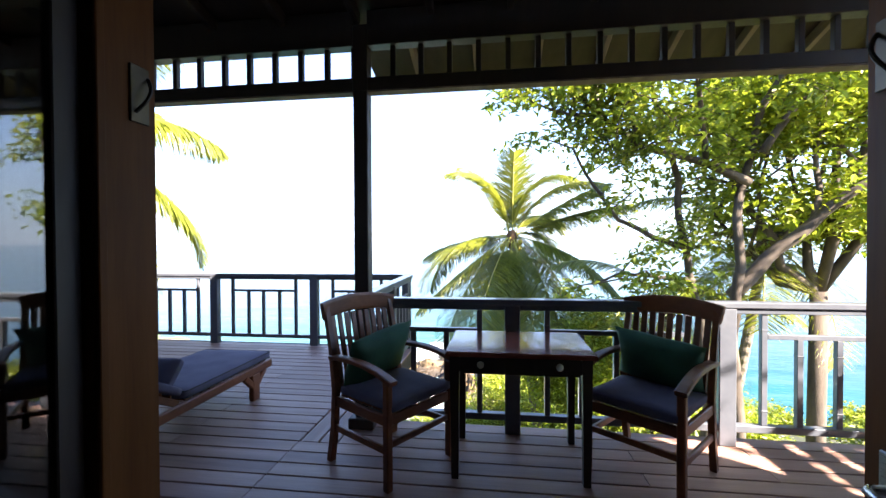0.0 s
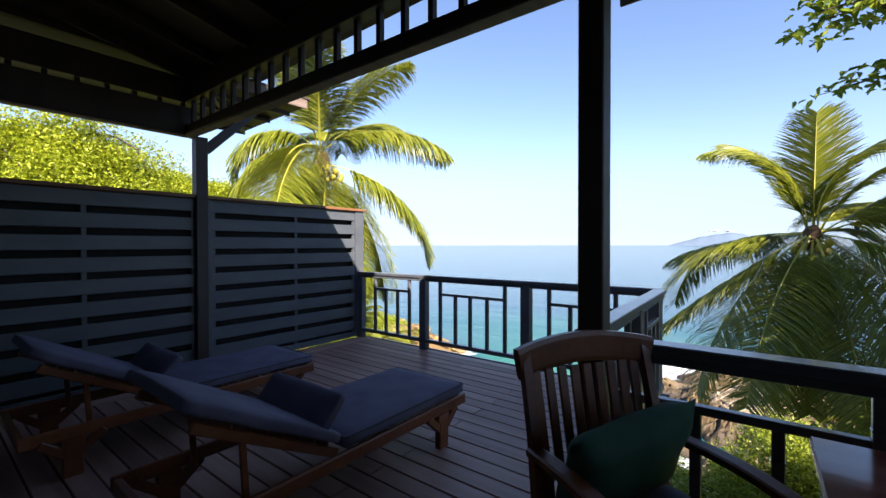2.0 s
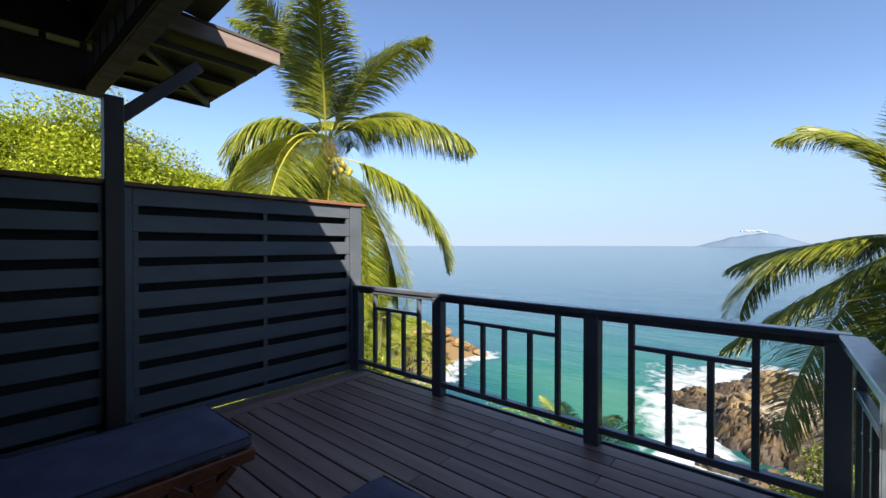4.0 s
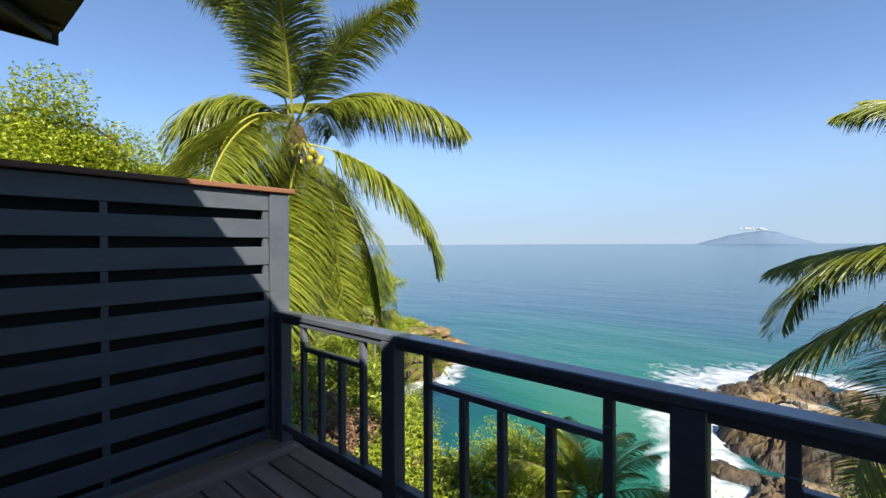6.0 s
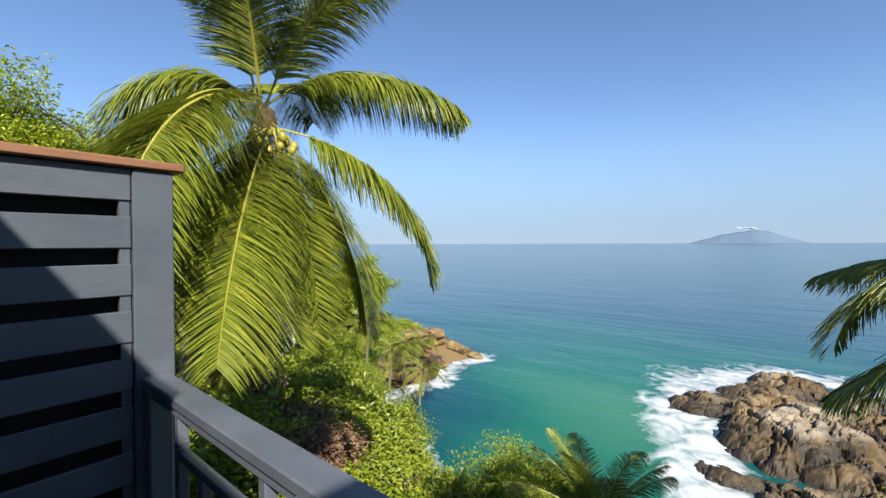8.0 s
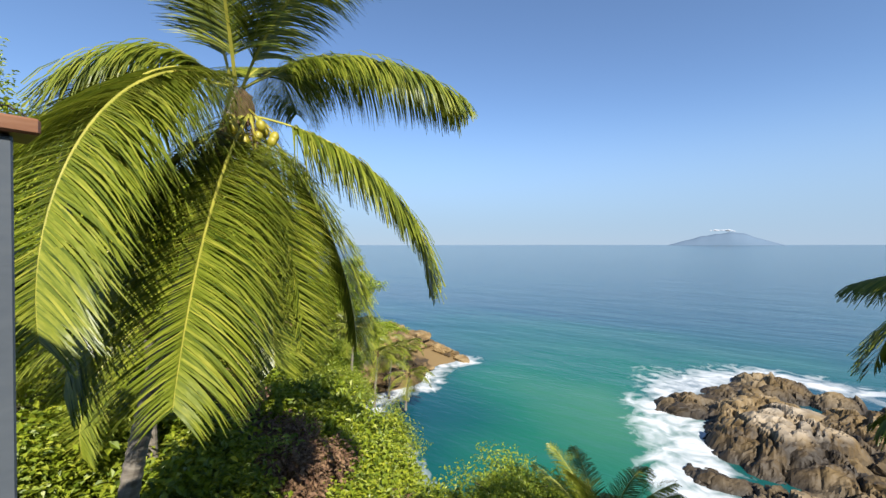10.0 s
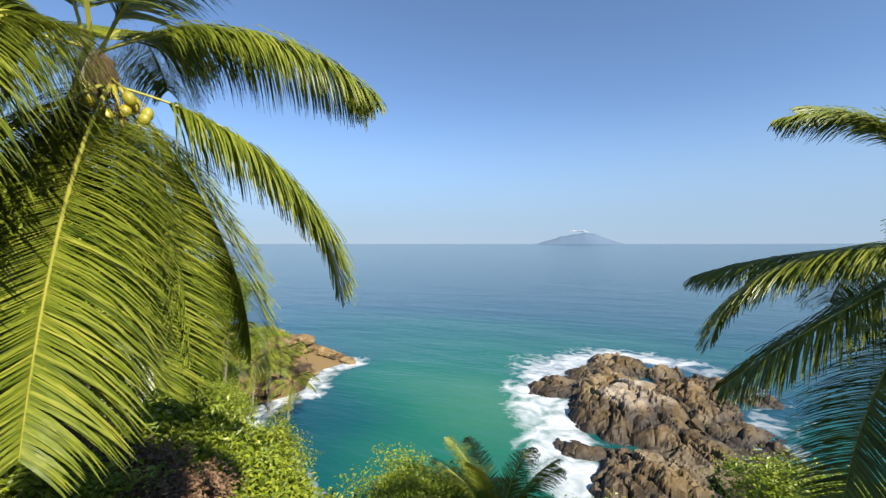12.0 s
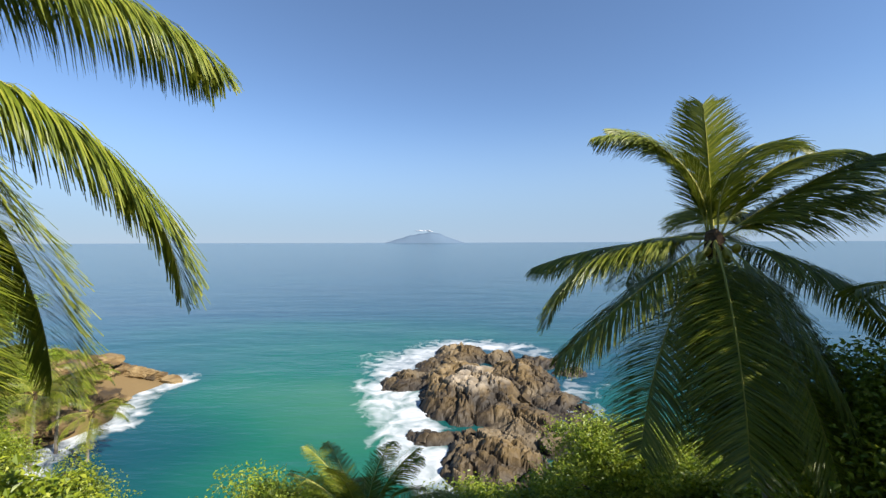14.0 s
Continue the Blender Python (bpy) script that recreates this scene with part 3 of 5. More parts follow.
# ---- railings ----
def railing(name, a, b, posts, full, short, lab, ends=(0.0, 0.0)):
    """A terrace railing from a to b. posts, full and short balusters by their distance from a; mid rails join the outer full ones of each bay."""
    r = thing(name, pose(a[0], a[1], 0, 0, 0, math.degrees(math.atan2(b[1] - a[1], b[0] - a[0]))), lab, "railing", "terrace railings")
    ln = math.dist(a, b)
    part("top_rail", box(-ends[0], ln + ends[1], -0.045, 0.065, 0.985, 1.028, 0.006), M_RAIL, r)
    part("under_rail", box(0, ln, -0.03, 0.03, 0.945, 0.985, 0.004), M_RAIL, r)
    part("bottom_rail", box(0, ln, -0.03, 0.03, 0.10, 0.15, 0.004), M_RAIL, r)
    for p in posts:
        part("post", box(p - 0.058, p + 0.058, -0.041, 0.052, 0.0, 0.984, 0.006), M_RAIL, r)
    made = {}
    for kind, spots, z1 in (("baluster", full, 0.945), ("short_baluster", short, 0.765)):
        for p in spots:
            if kind not in made:
                bm = box(-0.02, 0.02, -0.02, 0.02, 0.15, z1, 0.003)
                for z in (0.25, z1 - 0.12):
                    box(-0.0225, 0.0225, -0.0225, 0.0225, z, z + 0.012, 0.003, bm)
                ob = part(kind, bm, M_RAIL, r)
                made[kind] = ob.data
            else:
                ob = mesh_object(kind, made[kind], None, r)
            ob.location.x = p
    return r


def mid_rails(r, spans):
    for s0, s1 in spans:
        part("mid_rail", box(s0 + 0.02, s1 - 0.02, -0.02, 0.02, 0.765, 0.80, 0.003), M_RAIL, r)


X0 = X_SCREEN + 0.05
far = railing("terrace_railing", (X0, Y_FAR), (-1.20, Y_FAR), [0.05, -4.16 - X0, -2.61 - X0, -1.26 - X0],
              [x - X0 for x in (-5.13, -4.43, -3.87, -2.89, -2.33, -1.62)], [x - X0 for x in (-4.90, -4.66, -3.62, -3.39, -3.14, -2.09, -1.85)],
              "slate painted timber railing along the sea edge")
mid_rails(far, [(-5.13 - X0, -4.43 - X0), (-3.87 - X0, -2.89 - X0), (-2.33 - X0, -1.62 - X0)])
near = railing("terrace_railing", (X_COL + 0.06, Y_NEAR + 0.01), (X_END - 0.12, Y_NEAR + 0.01), [0.11 + 1.006, 1.62 + 1.006, 3.1 + 1.006],
               [x + 1.006 for x in (-0.14, 0.37, 1.36, 1.87, 2.85, 3.35)], [x + 1.006 for x in (-0.66, -0.40, 0.62, 0.87, 1.12, 2.10, 2.35, 2.6, 3.6)],
               "slate painted timber railing beside the dining table")
mid_rails(near, [(0.0, 0.866), (1.376, 2.366), (2.876, 3.856)])
side = railing("terrace_railing", (-1.12, 3.28), (-1.20, Y_FAR - 0.064), [1.2], [0.3, 0.9, 1.5, 2.1], [0.5, 0.7, 1.7, 1.9], "slate painted timber railing joining post and sea edge")
mid_rails(side, [(0.3, 0.9), (1.5, 2.1)])


# ---- furniture ----
def dining_chair(m, seed):
    c = thing("dining_chair", m, "reddish teak slatted armchair with grey seat pad", "chair", "chairs at the table")
    for x in (-0.26, 0.26):
        part("front_leg", bar((x, 0.235, 0.0), (x, 0.235, 0.60), 0.042, 0.042, 0.006), M_TEAK, c)
        part("back_leg", tube([(x, -0.29, 0.0), (x, -0.25, 0.22), (x, -0.235, 0.45), (x, -0.27, 0.7), (x, -0.335, 0.955)], [0.027, 0.026, 0.026, 0.025, 0.022], 4), M_TEAK, c)
        pts = [(x * (1 + 0.05 * u), -0.27 + 0.565 * u, 0.648 + 0.02 * math.sin(2.6 * u) - 0.055 * u ** 3) for u in [k / 9 for k in range(10)]]
        part("armrest", sweep(pts, 0.06, 0.028), M_TEAK, c)
        part("side_stretcher", bar((x, -0.25, 0.22), (x, 0.22, 0.22), 0.022, 0.04), M_TEAK, c)
        part("side_rail", bar((x, -0.24, 0.385), (x, 0.22, 0.385), 0.024, 0.06), M_TEAK, c)
    part("front_rail", bar((-0.24, 0.235, 0.385), (0.24, 0.235, 0.385), 0.024, 0.06), M_TEAK, c)
    part("front_stretcher", bar((-0.24, 0.235, 0.25), (0.24, 0.235, 0.25), 0.022, 0.035), M_TEAK, c)
    part("back_rail", bar((-0.24, -0.245, 0.45), (0.24, -0.245, 0.45), 0.024, 0.05), M_TEAK, c)
    crest = [(0.29 * u, -0.325 - 0.035 * (1 - u * u), 0.925 + 0.035 * (1 - u * u)) for u in [-1 + k / 7 for k in range(15)]]
    part("crest_rail", sweep(crest, 0.03, 0.11), M_TEAK, c)
    for k in range(9):
        u = -0.205 + 0.05125 * k
        part("back_slat", bar((u, -0.25, 0.47), (u * 1.05, -0.335, 0.9), 0.037, 0.012, 0.003), M_TEAK, c)
    for k in range(6):
        part("seat_slat", box(-0.235, 0.235, -0.22 + 0.075 * k, -0.16 + 0.075 * k, 0.41, 0.425, 0.003), M_TEAK, c)
    return c


def chair_cushions(m, seed):
    s = part("seat_pad", cushion(-0.255, 0.255, -0.21, 0.265, 0.426, 0.486, 0.012, seed=seed), M_GREYCLOTH, label="charcoal canvas seat pad on the chair", category="cushion", group="seat pads", smooth=True)
    s.matrix_basis = m
    w = part("throw_pillow", pillow(0.26, 0.18, 0.075, seed + 5), M_GREEN, label="emerald green throw pillow against the chair back", category="pillow", group="green pillows", smooth=True)
    w.matrix_basis = m @ pose(0.0, -0.145, 0.635, 66, -6 if seed else 7, 3)


def pillow(hx, hy, t, seed):
    """A plump scatter pillow with pinched corners."""
    bm = bmesh.new()
    n = 12
    sheets = []
    for sg in (1, -1):
        grid = []
        for i in range(n + 1):
            row = []
            for j in range(n + 1):
                u, v = 2 * i / n - 1, 2 * j / n - 1
                pin = 1 - 0.09 * (1 - u * u) * v * v
                pin2 = 1 - 0.09 * (1 - v * v) * u * u
                z = sg * t * ((1 - u ** 4) * (1 - v ** 4)) ** 0.55 * (1 + 0.18 * noise.noise(Vector((u * 1.7 + seed, v * 1.7, sg))))
                row.append(bm.verts.new((hx * u * pin2, hy * v * pin, z)))
            grid.append(row)
        for i in range(n):
            for j in range(n):
                q = (grid[i][j], grid[i + 1][j], grid[i + 1][j + 1], grid[i][j + 1])
                bm.faces.new(q if sg > 0 else q[::-1])
        sheets.append(grid)
    bmesh.ops.remove_doubles(bm, verts=bm.verts[:], dist=0.0005)
    return bm


for i, m in enumerate((pose(-0.70, 2.72, 0, 0, 0, -33 - 90) @ Matrix.Scale(1.08, 4), pose(0.95, 2.77, 0, 0, 0, -131 - 90) @ Matrix.Scale(1.07, 4))):
    dining_chair(m, i)
    chair_cushions(m, i)


def dining_table():
    t = thing("dining_table", pose(0.13, 2.82, 0), "polished reddish wooden dining table with two drawers", "table")
    part("tabletop", box(-0.45, 0.45, -0.32, 0.32, 0.765, 0.795, 0.006), M_TABLE, t, "glossy tabletop that mirrors the railing")
    for x in (-0.395, 0.395):
        for y in (-0.27, 0.27):
            part("leg", tube([(x, y, 0), (x, y, 0.64), (x, y, 0.765)], [0.03, 0.04, 0.042], 4), M_DARKWOOD, t)
        part("side_apron", box(x - 0.012, x + 0.012, -0.23, 0.23, 0.655, 0.765, 0.003), M_DARKWOOD, t)
    for y in (-0.275, 0.275):
        part("apron", box(-0.355, 0.355, y - 0.012, y + 0.012, 0.655, 0.765, 0.003), M_DARKWOOD, t)
    for x in (-0.235, 0.235):
        bm = bmesh.new()
        bmesh.ops.create_uvsphere(bm, u_segments=14, v_segments=8, radius=0.022, matrix=Matrix.Translation((x, -0.300, 0.715)))
        d = part("drawer_front", box(x - 0.15, x + 0.15, -0.2935, -0.2875, 0.67, 0.755, 0.002), M_DARKWOOD, t)
        part("knob", bm, M_KNOB, d, "round pale glazed knob", smooth=True)


dining_table()


def sun_lounger(m, lab, seed):
    """Foot at y = 0, head towards -y; 0.72 wide."""
    g = thing("sun_lounger", m, lab, "sun lounger", "sun loungers")
    for x in (-0.35, 0.35):
        part("side_rail", bar((x, -1.95, 0.275), (x, 0.06, 0.275), 0.035, 0.075, 0.008), M_TEAK, g)
        for y in (-0.22, -1.7):
            leg = box(x - 0.025, x + 0.025, y - 0.05, y + 0.05, 0.0, 0.2, 0.006)
            bar((x, y + 0.02, 0.13), (x, y + 0.16, 0.25), 0.045, 0.05, 0.005, leg)
            bar((x, y - 0.02, 0.13), (x, y - 0.16, 0.25), 0.045, 0.05, 0.005, leg)
            box(x - 0.024, x + 0.024, y - 0.06, y + 0.06, 0.19, 0.24, 0.004, leg)
            part("leg", leg, M_TEAK, g)
        part("back_frame", bar((x * 0.9, -1.12, 0.305), (x * 0.9, -1.85, 0.70), 0.03, 0.05, 0.005), M_TEAK, g)
        part("prop", bar((x * 0.8, -1.6, 0.24), (x * 0.8, -1.62, 0.55), 0.02, 0.03, 0.003), M_TEAK, g)
    for y in (0.04, -1.93, -0.75):
        part("cross_rail", box(-0.33, 0.33, y - 0.018, y + 0.018, 0.245, 0.305, 0.004), M_TEAK, g)
    for k in range(12):
        y = -0.06 - 0.088 * k
        part("slat", box(-0.33, 0.33, y - 0.032, y + 0.032, 0.306, 0.322, 0.003), M_TEAK, g)
    for k in range(8):
        u = (k + 0.6) / 8.6
        y, z = -1.12 - 0.73 * u, 0.335 + 0.395 * u
        part("back_slat", bar((-0.31, y, z), (0.31, y, z), 0.014, 0.06, 0.003), M_TEAK, g)
    return g


def lounger_mattress(m, seed):
    e = thing("lounger_mattress", m, "grey canvas mattress folded up along the lounger back", "mattress", "lounger mattresses")
    a = part("foot_section", cushion(-0.36, 0.36, -1.10, 0.05, 0.324, 0.395, 0.006, 10, seed), M_GREYCLOTH, e, smooth=True)
    for z in (0.335, 0.385):
        part("piping", tube([(-0.345, -1.09, z), (0.345, -1.09, z), (0.358, -1.07, z), (0.358, 0.03, z), (0.345, 0.045, z), (-0.345, 0.045, z)], [0.005] * 6, 5), M_PIPING, a)
    b = part("back_section", cushion(-0.36, 0.36, -0.44, 0.44, -0.035, 0.035, 0.006, 10, seed + 3), M_GREYCLOTH, e, smooth=True)
    b.matrix_basis = pose(0, -1.50, 0.60, -28.5, 0, 0)
    pl = part("head_roll", cushion(-0.34, 0.34, -0.13, 0.13, -0.03, 0.03, 0.02, 8, seed + 6), M_GREYCLOTH, e, "folded dark head flap", smooth=True)
    pl.matrix_basis = pose(0, -1.16, 0.52, 48, 0, 0)


for i, (x, y, lab) in enumerate(((-2.61, 3.82, "teak sun lounger with raised back on the deck"), (-4.22, 3.60, "teak sun lounger with raised back beside the screen"))):
    sun_lounger(pose(x, y, 0), lab, i)
    lounger_mattress(pose(x, y, 0), i * 11)


# ---- palms ----
def frond_mesh(name, az, el, droop, length, rnd, leaf=0.62, n=64, bent=0.55):
    """A feather leaf: a bowed stalk with two rows of hanging leaflets."""
    verts, faces, mats = [], [], []
    a = radians(az)
    out, side = Vector((math.cos(a), math.sin(a), 0)), Vector((-math.sin(a), math.cos(a), 0))
    pts, tans = [Vector((0, 0, 0))], []
    steps = 28
    for i in range(steps):
        s = (i + 0.5) / steps
        e = radians(el - droop * s ** 1.25)
        t = out * math.cos(e) + Vector((0, 0, 1)) * math.sin(e)
        tans.append(t)
        pts.append(pts[-1] + t * (length / steps))
    tans.append(tans[-1])
    for i, (p, t) in enumerate(zip(pts, tans)):
        r = 0.026 * (1 - i / steps) ** 0.8 + 0.005
        up = side.cross(t).normalized() * -1
        for du, dv in ((1, 0.25), (-1, 0.25), (0, -0.8)):
            verts.append(p + side * du * r + up * -dv * r)
        if i:
            b = 3 * i
            for k in range(3):
                faces.append((b - 3 + k, b - 3 + (k + 1) % 3, b + (k + 1) % 3, b + k))
                mats.append(1)
    for k in range(n):
        s = 0.13 + 0.87 * (k + 0.5) / n
        f = s * steps
        i = min(steps - 1, int(f))
        p = pts[i].lerp(pts[i + 1], f - i)
        t = tans[i]
        nrm = t.cross(side).normalized()
        if nrm.z < 0 and abs(t.z) < 0.9:
            nrm = -nrm
        for sg in (1, -1):
            if rnd.random() < 0.03:
                continue
            ln = leaf * (0.5 + 0.6 * math.sin(math.pi * min(1, 0.12 + 0.9 * s)) ** 0.7) * rnd.uniform(0.85, 1.1) * (1.0 if s < 0.93 else 0.75)
            fwd = 0.2 + 0.5 * s + rnd.uniform(-0.1, 0.1) + 0.55 * max(0.0, t.z)
            d = (side * sg + t * fwd + nrm * rnd.uniform(0.0, 0.25)).normalized()
            w = 0.0108 * rnd.uniform(0.75, 1.25) * (leaf / 0.9) ** 0.5
            q = p.copy()
            base = len(verts)
            segs = 4
            sag = bent * rnd.uniform(0.75, 1.45) * (1 - 0.82 * max(0.0, -t.z) ** 2 - 0.75 * max(0.0, t.z))
            for j in range(segs + 1):
                u = j / segs
                wv = (t - d * t.dot(d)).normalized() * w * (0.6 + 1.2 * u - 1.78 * u * u + 0.02)
                tilt = nrm * w * 0.4
                verts.append(q + wv + tilt)
                verts.append(q - wv - tilt)
                d = (d + Vector((0, 0, -1)) * sag * (0.34 + 0.18 * u)).normalized()
                q = q + d * (ln / segs)
            for j in range(segs):
                b = base + 2 * j
                faces.append((b, b + 1, b + 3, b + 2))
                mats.append(0)
    me = bpy.data.meshes.new(name)
    me.from_pydata([tuple(v) for v in verts], [], faces)
    me.polygons.foreach_set("material_index", mats)
    me.update()
    return me


def palm_tree(crown, base, fronds, lab, leafmat, coconuts=0,  radius=0.13, leaf=0.62, seed=1, n=64, bent=0.55, skirt=(0, 0, 0), bunches=((0.25, -0.2, -0.3), (-0.25, -0.2, -0.35))):
    rnd = random.Random(seed)
    c, b = Vector(crown), Vector(base)
    p = thing("palm_tree", Matrix.Translation(b), lab, "palm", "coconut palms")
    h = (c - b).length
    steps = max(16, int(h / 0.12))
    pts, rad = [], []
    for i in range(steps + 1):
        u = i / steps
        q = b.lerp(c, u) - b
        q += Vector((c.x - b.x, c.y - b.y, 0)) * -0.35 * math.sin(math.pi * u) * (1 - u)
        pts.append(q)
        rad.append(radius * (1.25 - 0.4 * u) * (1.0 + (0.07 if i % 2 else -0.03)))
    part("trunk", tube(pts, rad, 12), M_TRUNK, p, "ringed grey palm trunk")
    fib = bmesh.new()
    bmesh.ops.create_icosphere(fib, subdivisions=3, radius=0.2, matrix=Matrix.Translation(c - b + Vector((0, 0, -0.12)) + Vector(skirt) * 0.5) @ Matrix.Diagonal((0.9, 0.9, 1.7, 1)))
    for v in fib.verts:
        v.co += noise.noise_vector(v.co * 9) * 0.06
    part("crown_fibre", fib, M_FIBRE, p, "brown fibrous crown base")
    for az, el, dr, ln in fronds:
        me = frond_mesh("frond", az, el, dr, ln, rnd, leaf * (0.8 if el > 55 else 1.0), n, bent)
        me.materials.append(leafmat)
        me.materials.append(M_RACHIS)
        ob = mesh_object("frond", me, None, p)
        a = radians(az)
        ob.location = c - b + Vector((math.cos(a) * 0.1, math.sin(a) * 0.1, 0.0)) + (Vector(skirt) if el < -8 else Vector())
    for k in range(4 if coconuts else 0):
        me = frond_mesh("dead_frond", 40 + 95 * k + 20 * rnd.random(), -62 - 8 * (k % 2), 22, rnd.uniform(2.0, 2.9), rnd, leaf * 0.6, 46, 1.4)
        me.materials.append(M_DRY)
        me.materials.append(M_FIBRE)
        ob = mesh_object("dead_frond", me, None, p, "withered brown frond hanging at the trunk")
        ob.location = c - b + Vector((0, 0, -0.2))
    for k in range(coconuts):
        # two bunches on short stalks under the crown
        hub = c - b + Vector(bunches[k % len(bunches)])
        d = Vector((rnd.uniform(-1, 1), rnd.uniform(-1, 1), rnd.uniform(-1.0, 0.7))).normalized()
        q = hub + Vector((d.x * 0.14, d.y * 0.14, d.z * 0.17))
        r = rnd.uniform(0.075, 0.1)
        bm = bmesh.new()
        bmesh.ops.create_uvsphere(bm, u_segments=14, v_segments=10, radius=r, matrix=Matrix.Translation(q) @ Matrix.Rotation(rnd.uniform(-0.5, 0.5), 4, "X") @ Matrix.Diagonal((1, 1, 1.32, 1)))
        for v in bm.verts:
            u = v.co - q
            v.co += u * 0.07 * math.cos(3 * math.atan2(u.y, u.x)) * (1 - abs(u.z) / (1.4 * r))
        nut = part("coconut", bm, M_COCO, p, "yellow-green coconut", smooth=True)
        part("stalk", tube([c - b + Vector((0, 0, -0.2)), hub + Vector((0, 0, 0.16)), q + Vector((0, 0, 1.2 * r))], [0.016, 0.012, 0.008], 5), M_COCO, nut)
    return p


PALM_LEFT = [(249, 4, 123, 3.9), (307, -6, 91, 5.5), (320.6, -34.5, 34.6, 5.0), (49.9, 33, 76, 4.25), (45.7, -10.9, 76, 4.55), (65.5, -50.7, 36.7, 4.55), (322, 60, 30, 3.6), (234, 83, 66, 3.9), (20, 62, 53, 3.8),
             (300, 1, 91, 3.7), (240, 40, 140, 3.1), (91, 44, 49, 3.7), (34, -66, 22, 4.2), (130, 50, 90, 3.6), (160, 10, 80, 3.6), (280, 76, 50, 3.7), (285, -35, 50, 4.8), (345, -60, 25, 4.2), (60, 75, 40, 3.4)]
palm_tree((-11.24, 9.09, 4.4), (-13.7, 8.0, -6.0), PALM_LEFT, "tall coconut palm with drooping fronds beside the terrace", M_FROND, 15, 0.15, 1.28, 3, 270, 1.0, (0.19, 0.11, -0.5), ((0.62, 0.16, -0.85), (0.42, -0.02, -1.1), (0.1, -0.12, -0.75)))
PALM_RIGHT = [(153, 6, 85, 4.3), (142, -1, 21, 4.0), (178, -36, 8, 4.0), (214, -37, 44, 4.6), (165, 89, 98, 3.6), (80, 86, 12, 3.0), (15, 94, 118, 3.55), (355, 38, 18, 3.3), (150, 80, 60, 3.3), (0, 68, 82, 3.6), (6.5, 23.7, 18.5, 4.0),
              (-7, -11, 46, 3.9), (-72, -50, 27, 4.5), (-113, -31, 44, 4.6), (60, 40, 80, 3.8), (95, 10, 70, 4.0), (65, 15, 70, 4.0), (-95, -62, 20, 4.0), (240, -58, 24, 4.0), (-45, -45, 35, 4.2), (30, -30, 45, 4.1)]
palm_tree((0.48, 14.1, 1.68), (1.6, 12.6, -10.5), PALM_RIGHT, "coconut palm with dark lower fronds below the terrace", M_FROND, 5, 0.13, 1.12, 5, 235, 0.75)
PALM_LOW = [(132, 60, 50, 3.2), (71, 83, 90, 3.1), (204, 40, 45, 3.2), (18, 42, 71, 3.3), (250, 78, 35, 3.2), (20, 74, 45, 3.0), (170, 72, 40, 3.2), (330, 66, 50, 3.0), (300, 40, 80, 2.9), (250, 45, 70, 2.9), (340, 30, 80, 2.9), (100, 40, 80, 2.8), (45, 60, 60, 2.9), (200, 66, 40, 3.1)]
palm_tree((-7.7, 18.2, -7.4), (-7.3, 17.6, -12.5), PALM_LOW, "young coconut palm on the slope under the deck", M_FROND, 0, 0.09, 0.75, 7, 140)
WIDE = [(40 * k + 13 * (k % 3), 55 - 28 * (k % 4), 75, 3.3) for k in range(12)]
palm_tree((-16.3, 9.3, -0.2), (-17.0, 9.6, -6.0), WIDE, "smaller coconut palm behind the screen", M_FROND, 0, 0.11, 0.95, 8, 150)
for i, (x, y, z, h) in enumerate(((-44.5, 46.5, -12.5, 7.5), (-41.0, 40.5, -11.5, 7.0), (-39.0, 44.0, -14.5, 5.0), (-36.5, 33.0, -6.5, 8.0), (-47.0, 52.0, -13.5, 5.5), (6.7, 11.5, 1.4, 12.0), (4.6, 12.0, -0.3, 12.0))):
    palm_tree((x, y, z), (x - 1.2, y + 0.6, z - h), WIDE, "slender coconut palm on the coastal slope" if i < 5 else "coconut palm behind the broadleaf tree", M_FROND, 0, 0.13, 1.0, 20 + i, 90)


# ---- trees and bushes ----
def leaves(name, centres, count, spread, size, rnd, flat=0.6, ovate=False):
    """Many small folded leaves scattered in clumps round the centres."""
    g = np.random.default_rng(rnd.randrange(1 << 30))
    c = np.repeat(np.array([tuple(p) for p in centres], float), count, axis=0)
    n = len(c)
    p = c + np.clip(g.normal(size=(n, 3)), -1.5, 1.5) * np.array([1, 1, flat]) * spread * 0.5
    a, e = g.uniform(0, 6.283, n), g.uniform(-0.9, 0.5, n)
    t = np.stack([np.cos(a) * np.cos(e), np.sin(a) * np.cos(e), np.sin(e)], -1)
    up = np.stack([g.uniform(-0.6, 0.6, n), g.uniform(-0.6, 0.6, n), np.ones(n)], -1)
    w = np.cross(t, up)
    w /= np.linalg.norm(w, axis=1)[:, None]
    s = (size * g.uniform(0.6, 1.25, n))[:, None]
    lift = np.cross(w, t) * 0.12 * s
    k = np.arange(n)[:, None]
    if ovate:
        v = np.stack([p, p + t * s * 0.3 + w * s * 0.21 + lift, p + t * s * 0.66 + w * s * 0.19 + lift, p + t * s - lift, p + t * s * 0.66 - w * s * 0.19 + lift, p + t * s * 0.3 - w * s * 0.21 + lift], 1).reshape(-1, 3)
        f = np.concatenate([k * 6 + [0, 1, 2, 3], k * 6 + [0, 3, 4, 5]], 1).reshape(-1, 4)
    else:
        v = np.stack([p, p + t * s * 0.5 + w * s * 0.27 + lift, p + t * s - lift, p + t * s * 0.5 - w * s * 0.27 + lift], 1).reshape(-1, 3)
        f = np.concatenate([k * 4 + [0, 1, 2], k * 4 + [0, 2, 3]], 1).reshape(-1, 3)
    me = bpy.data.meshes.new(name)
    me.from_pydata(v.tolist(), [], f.tolist())
    me.update()
    return me


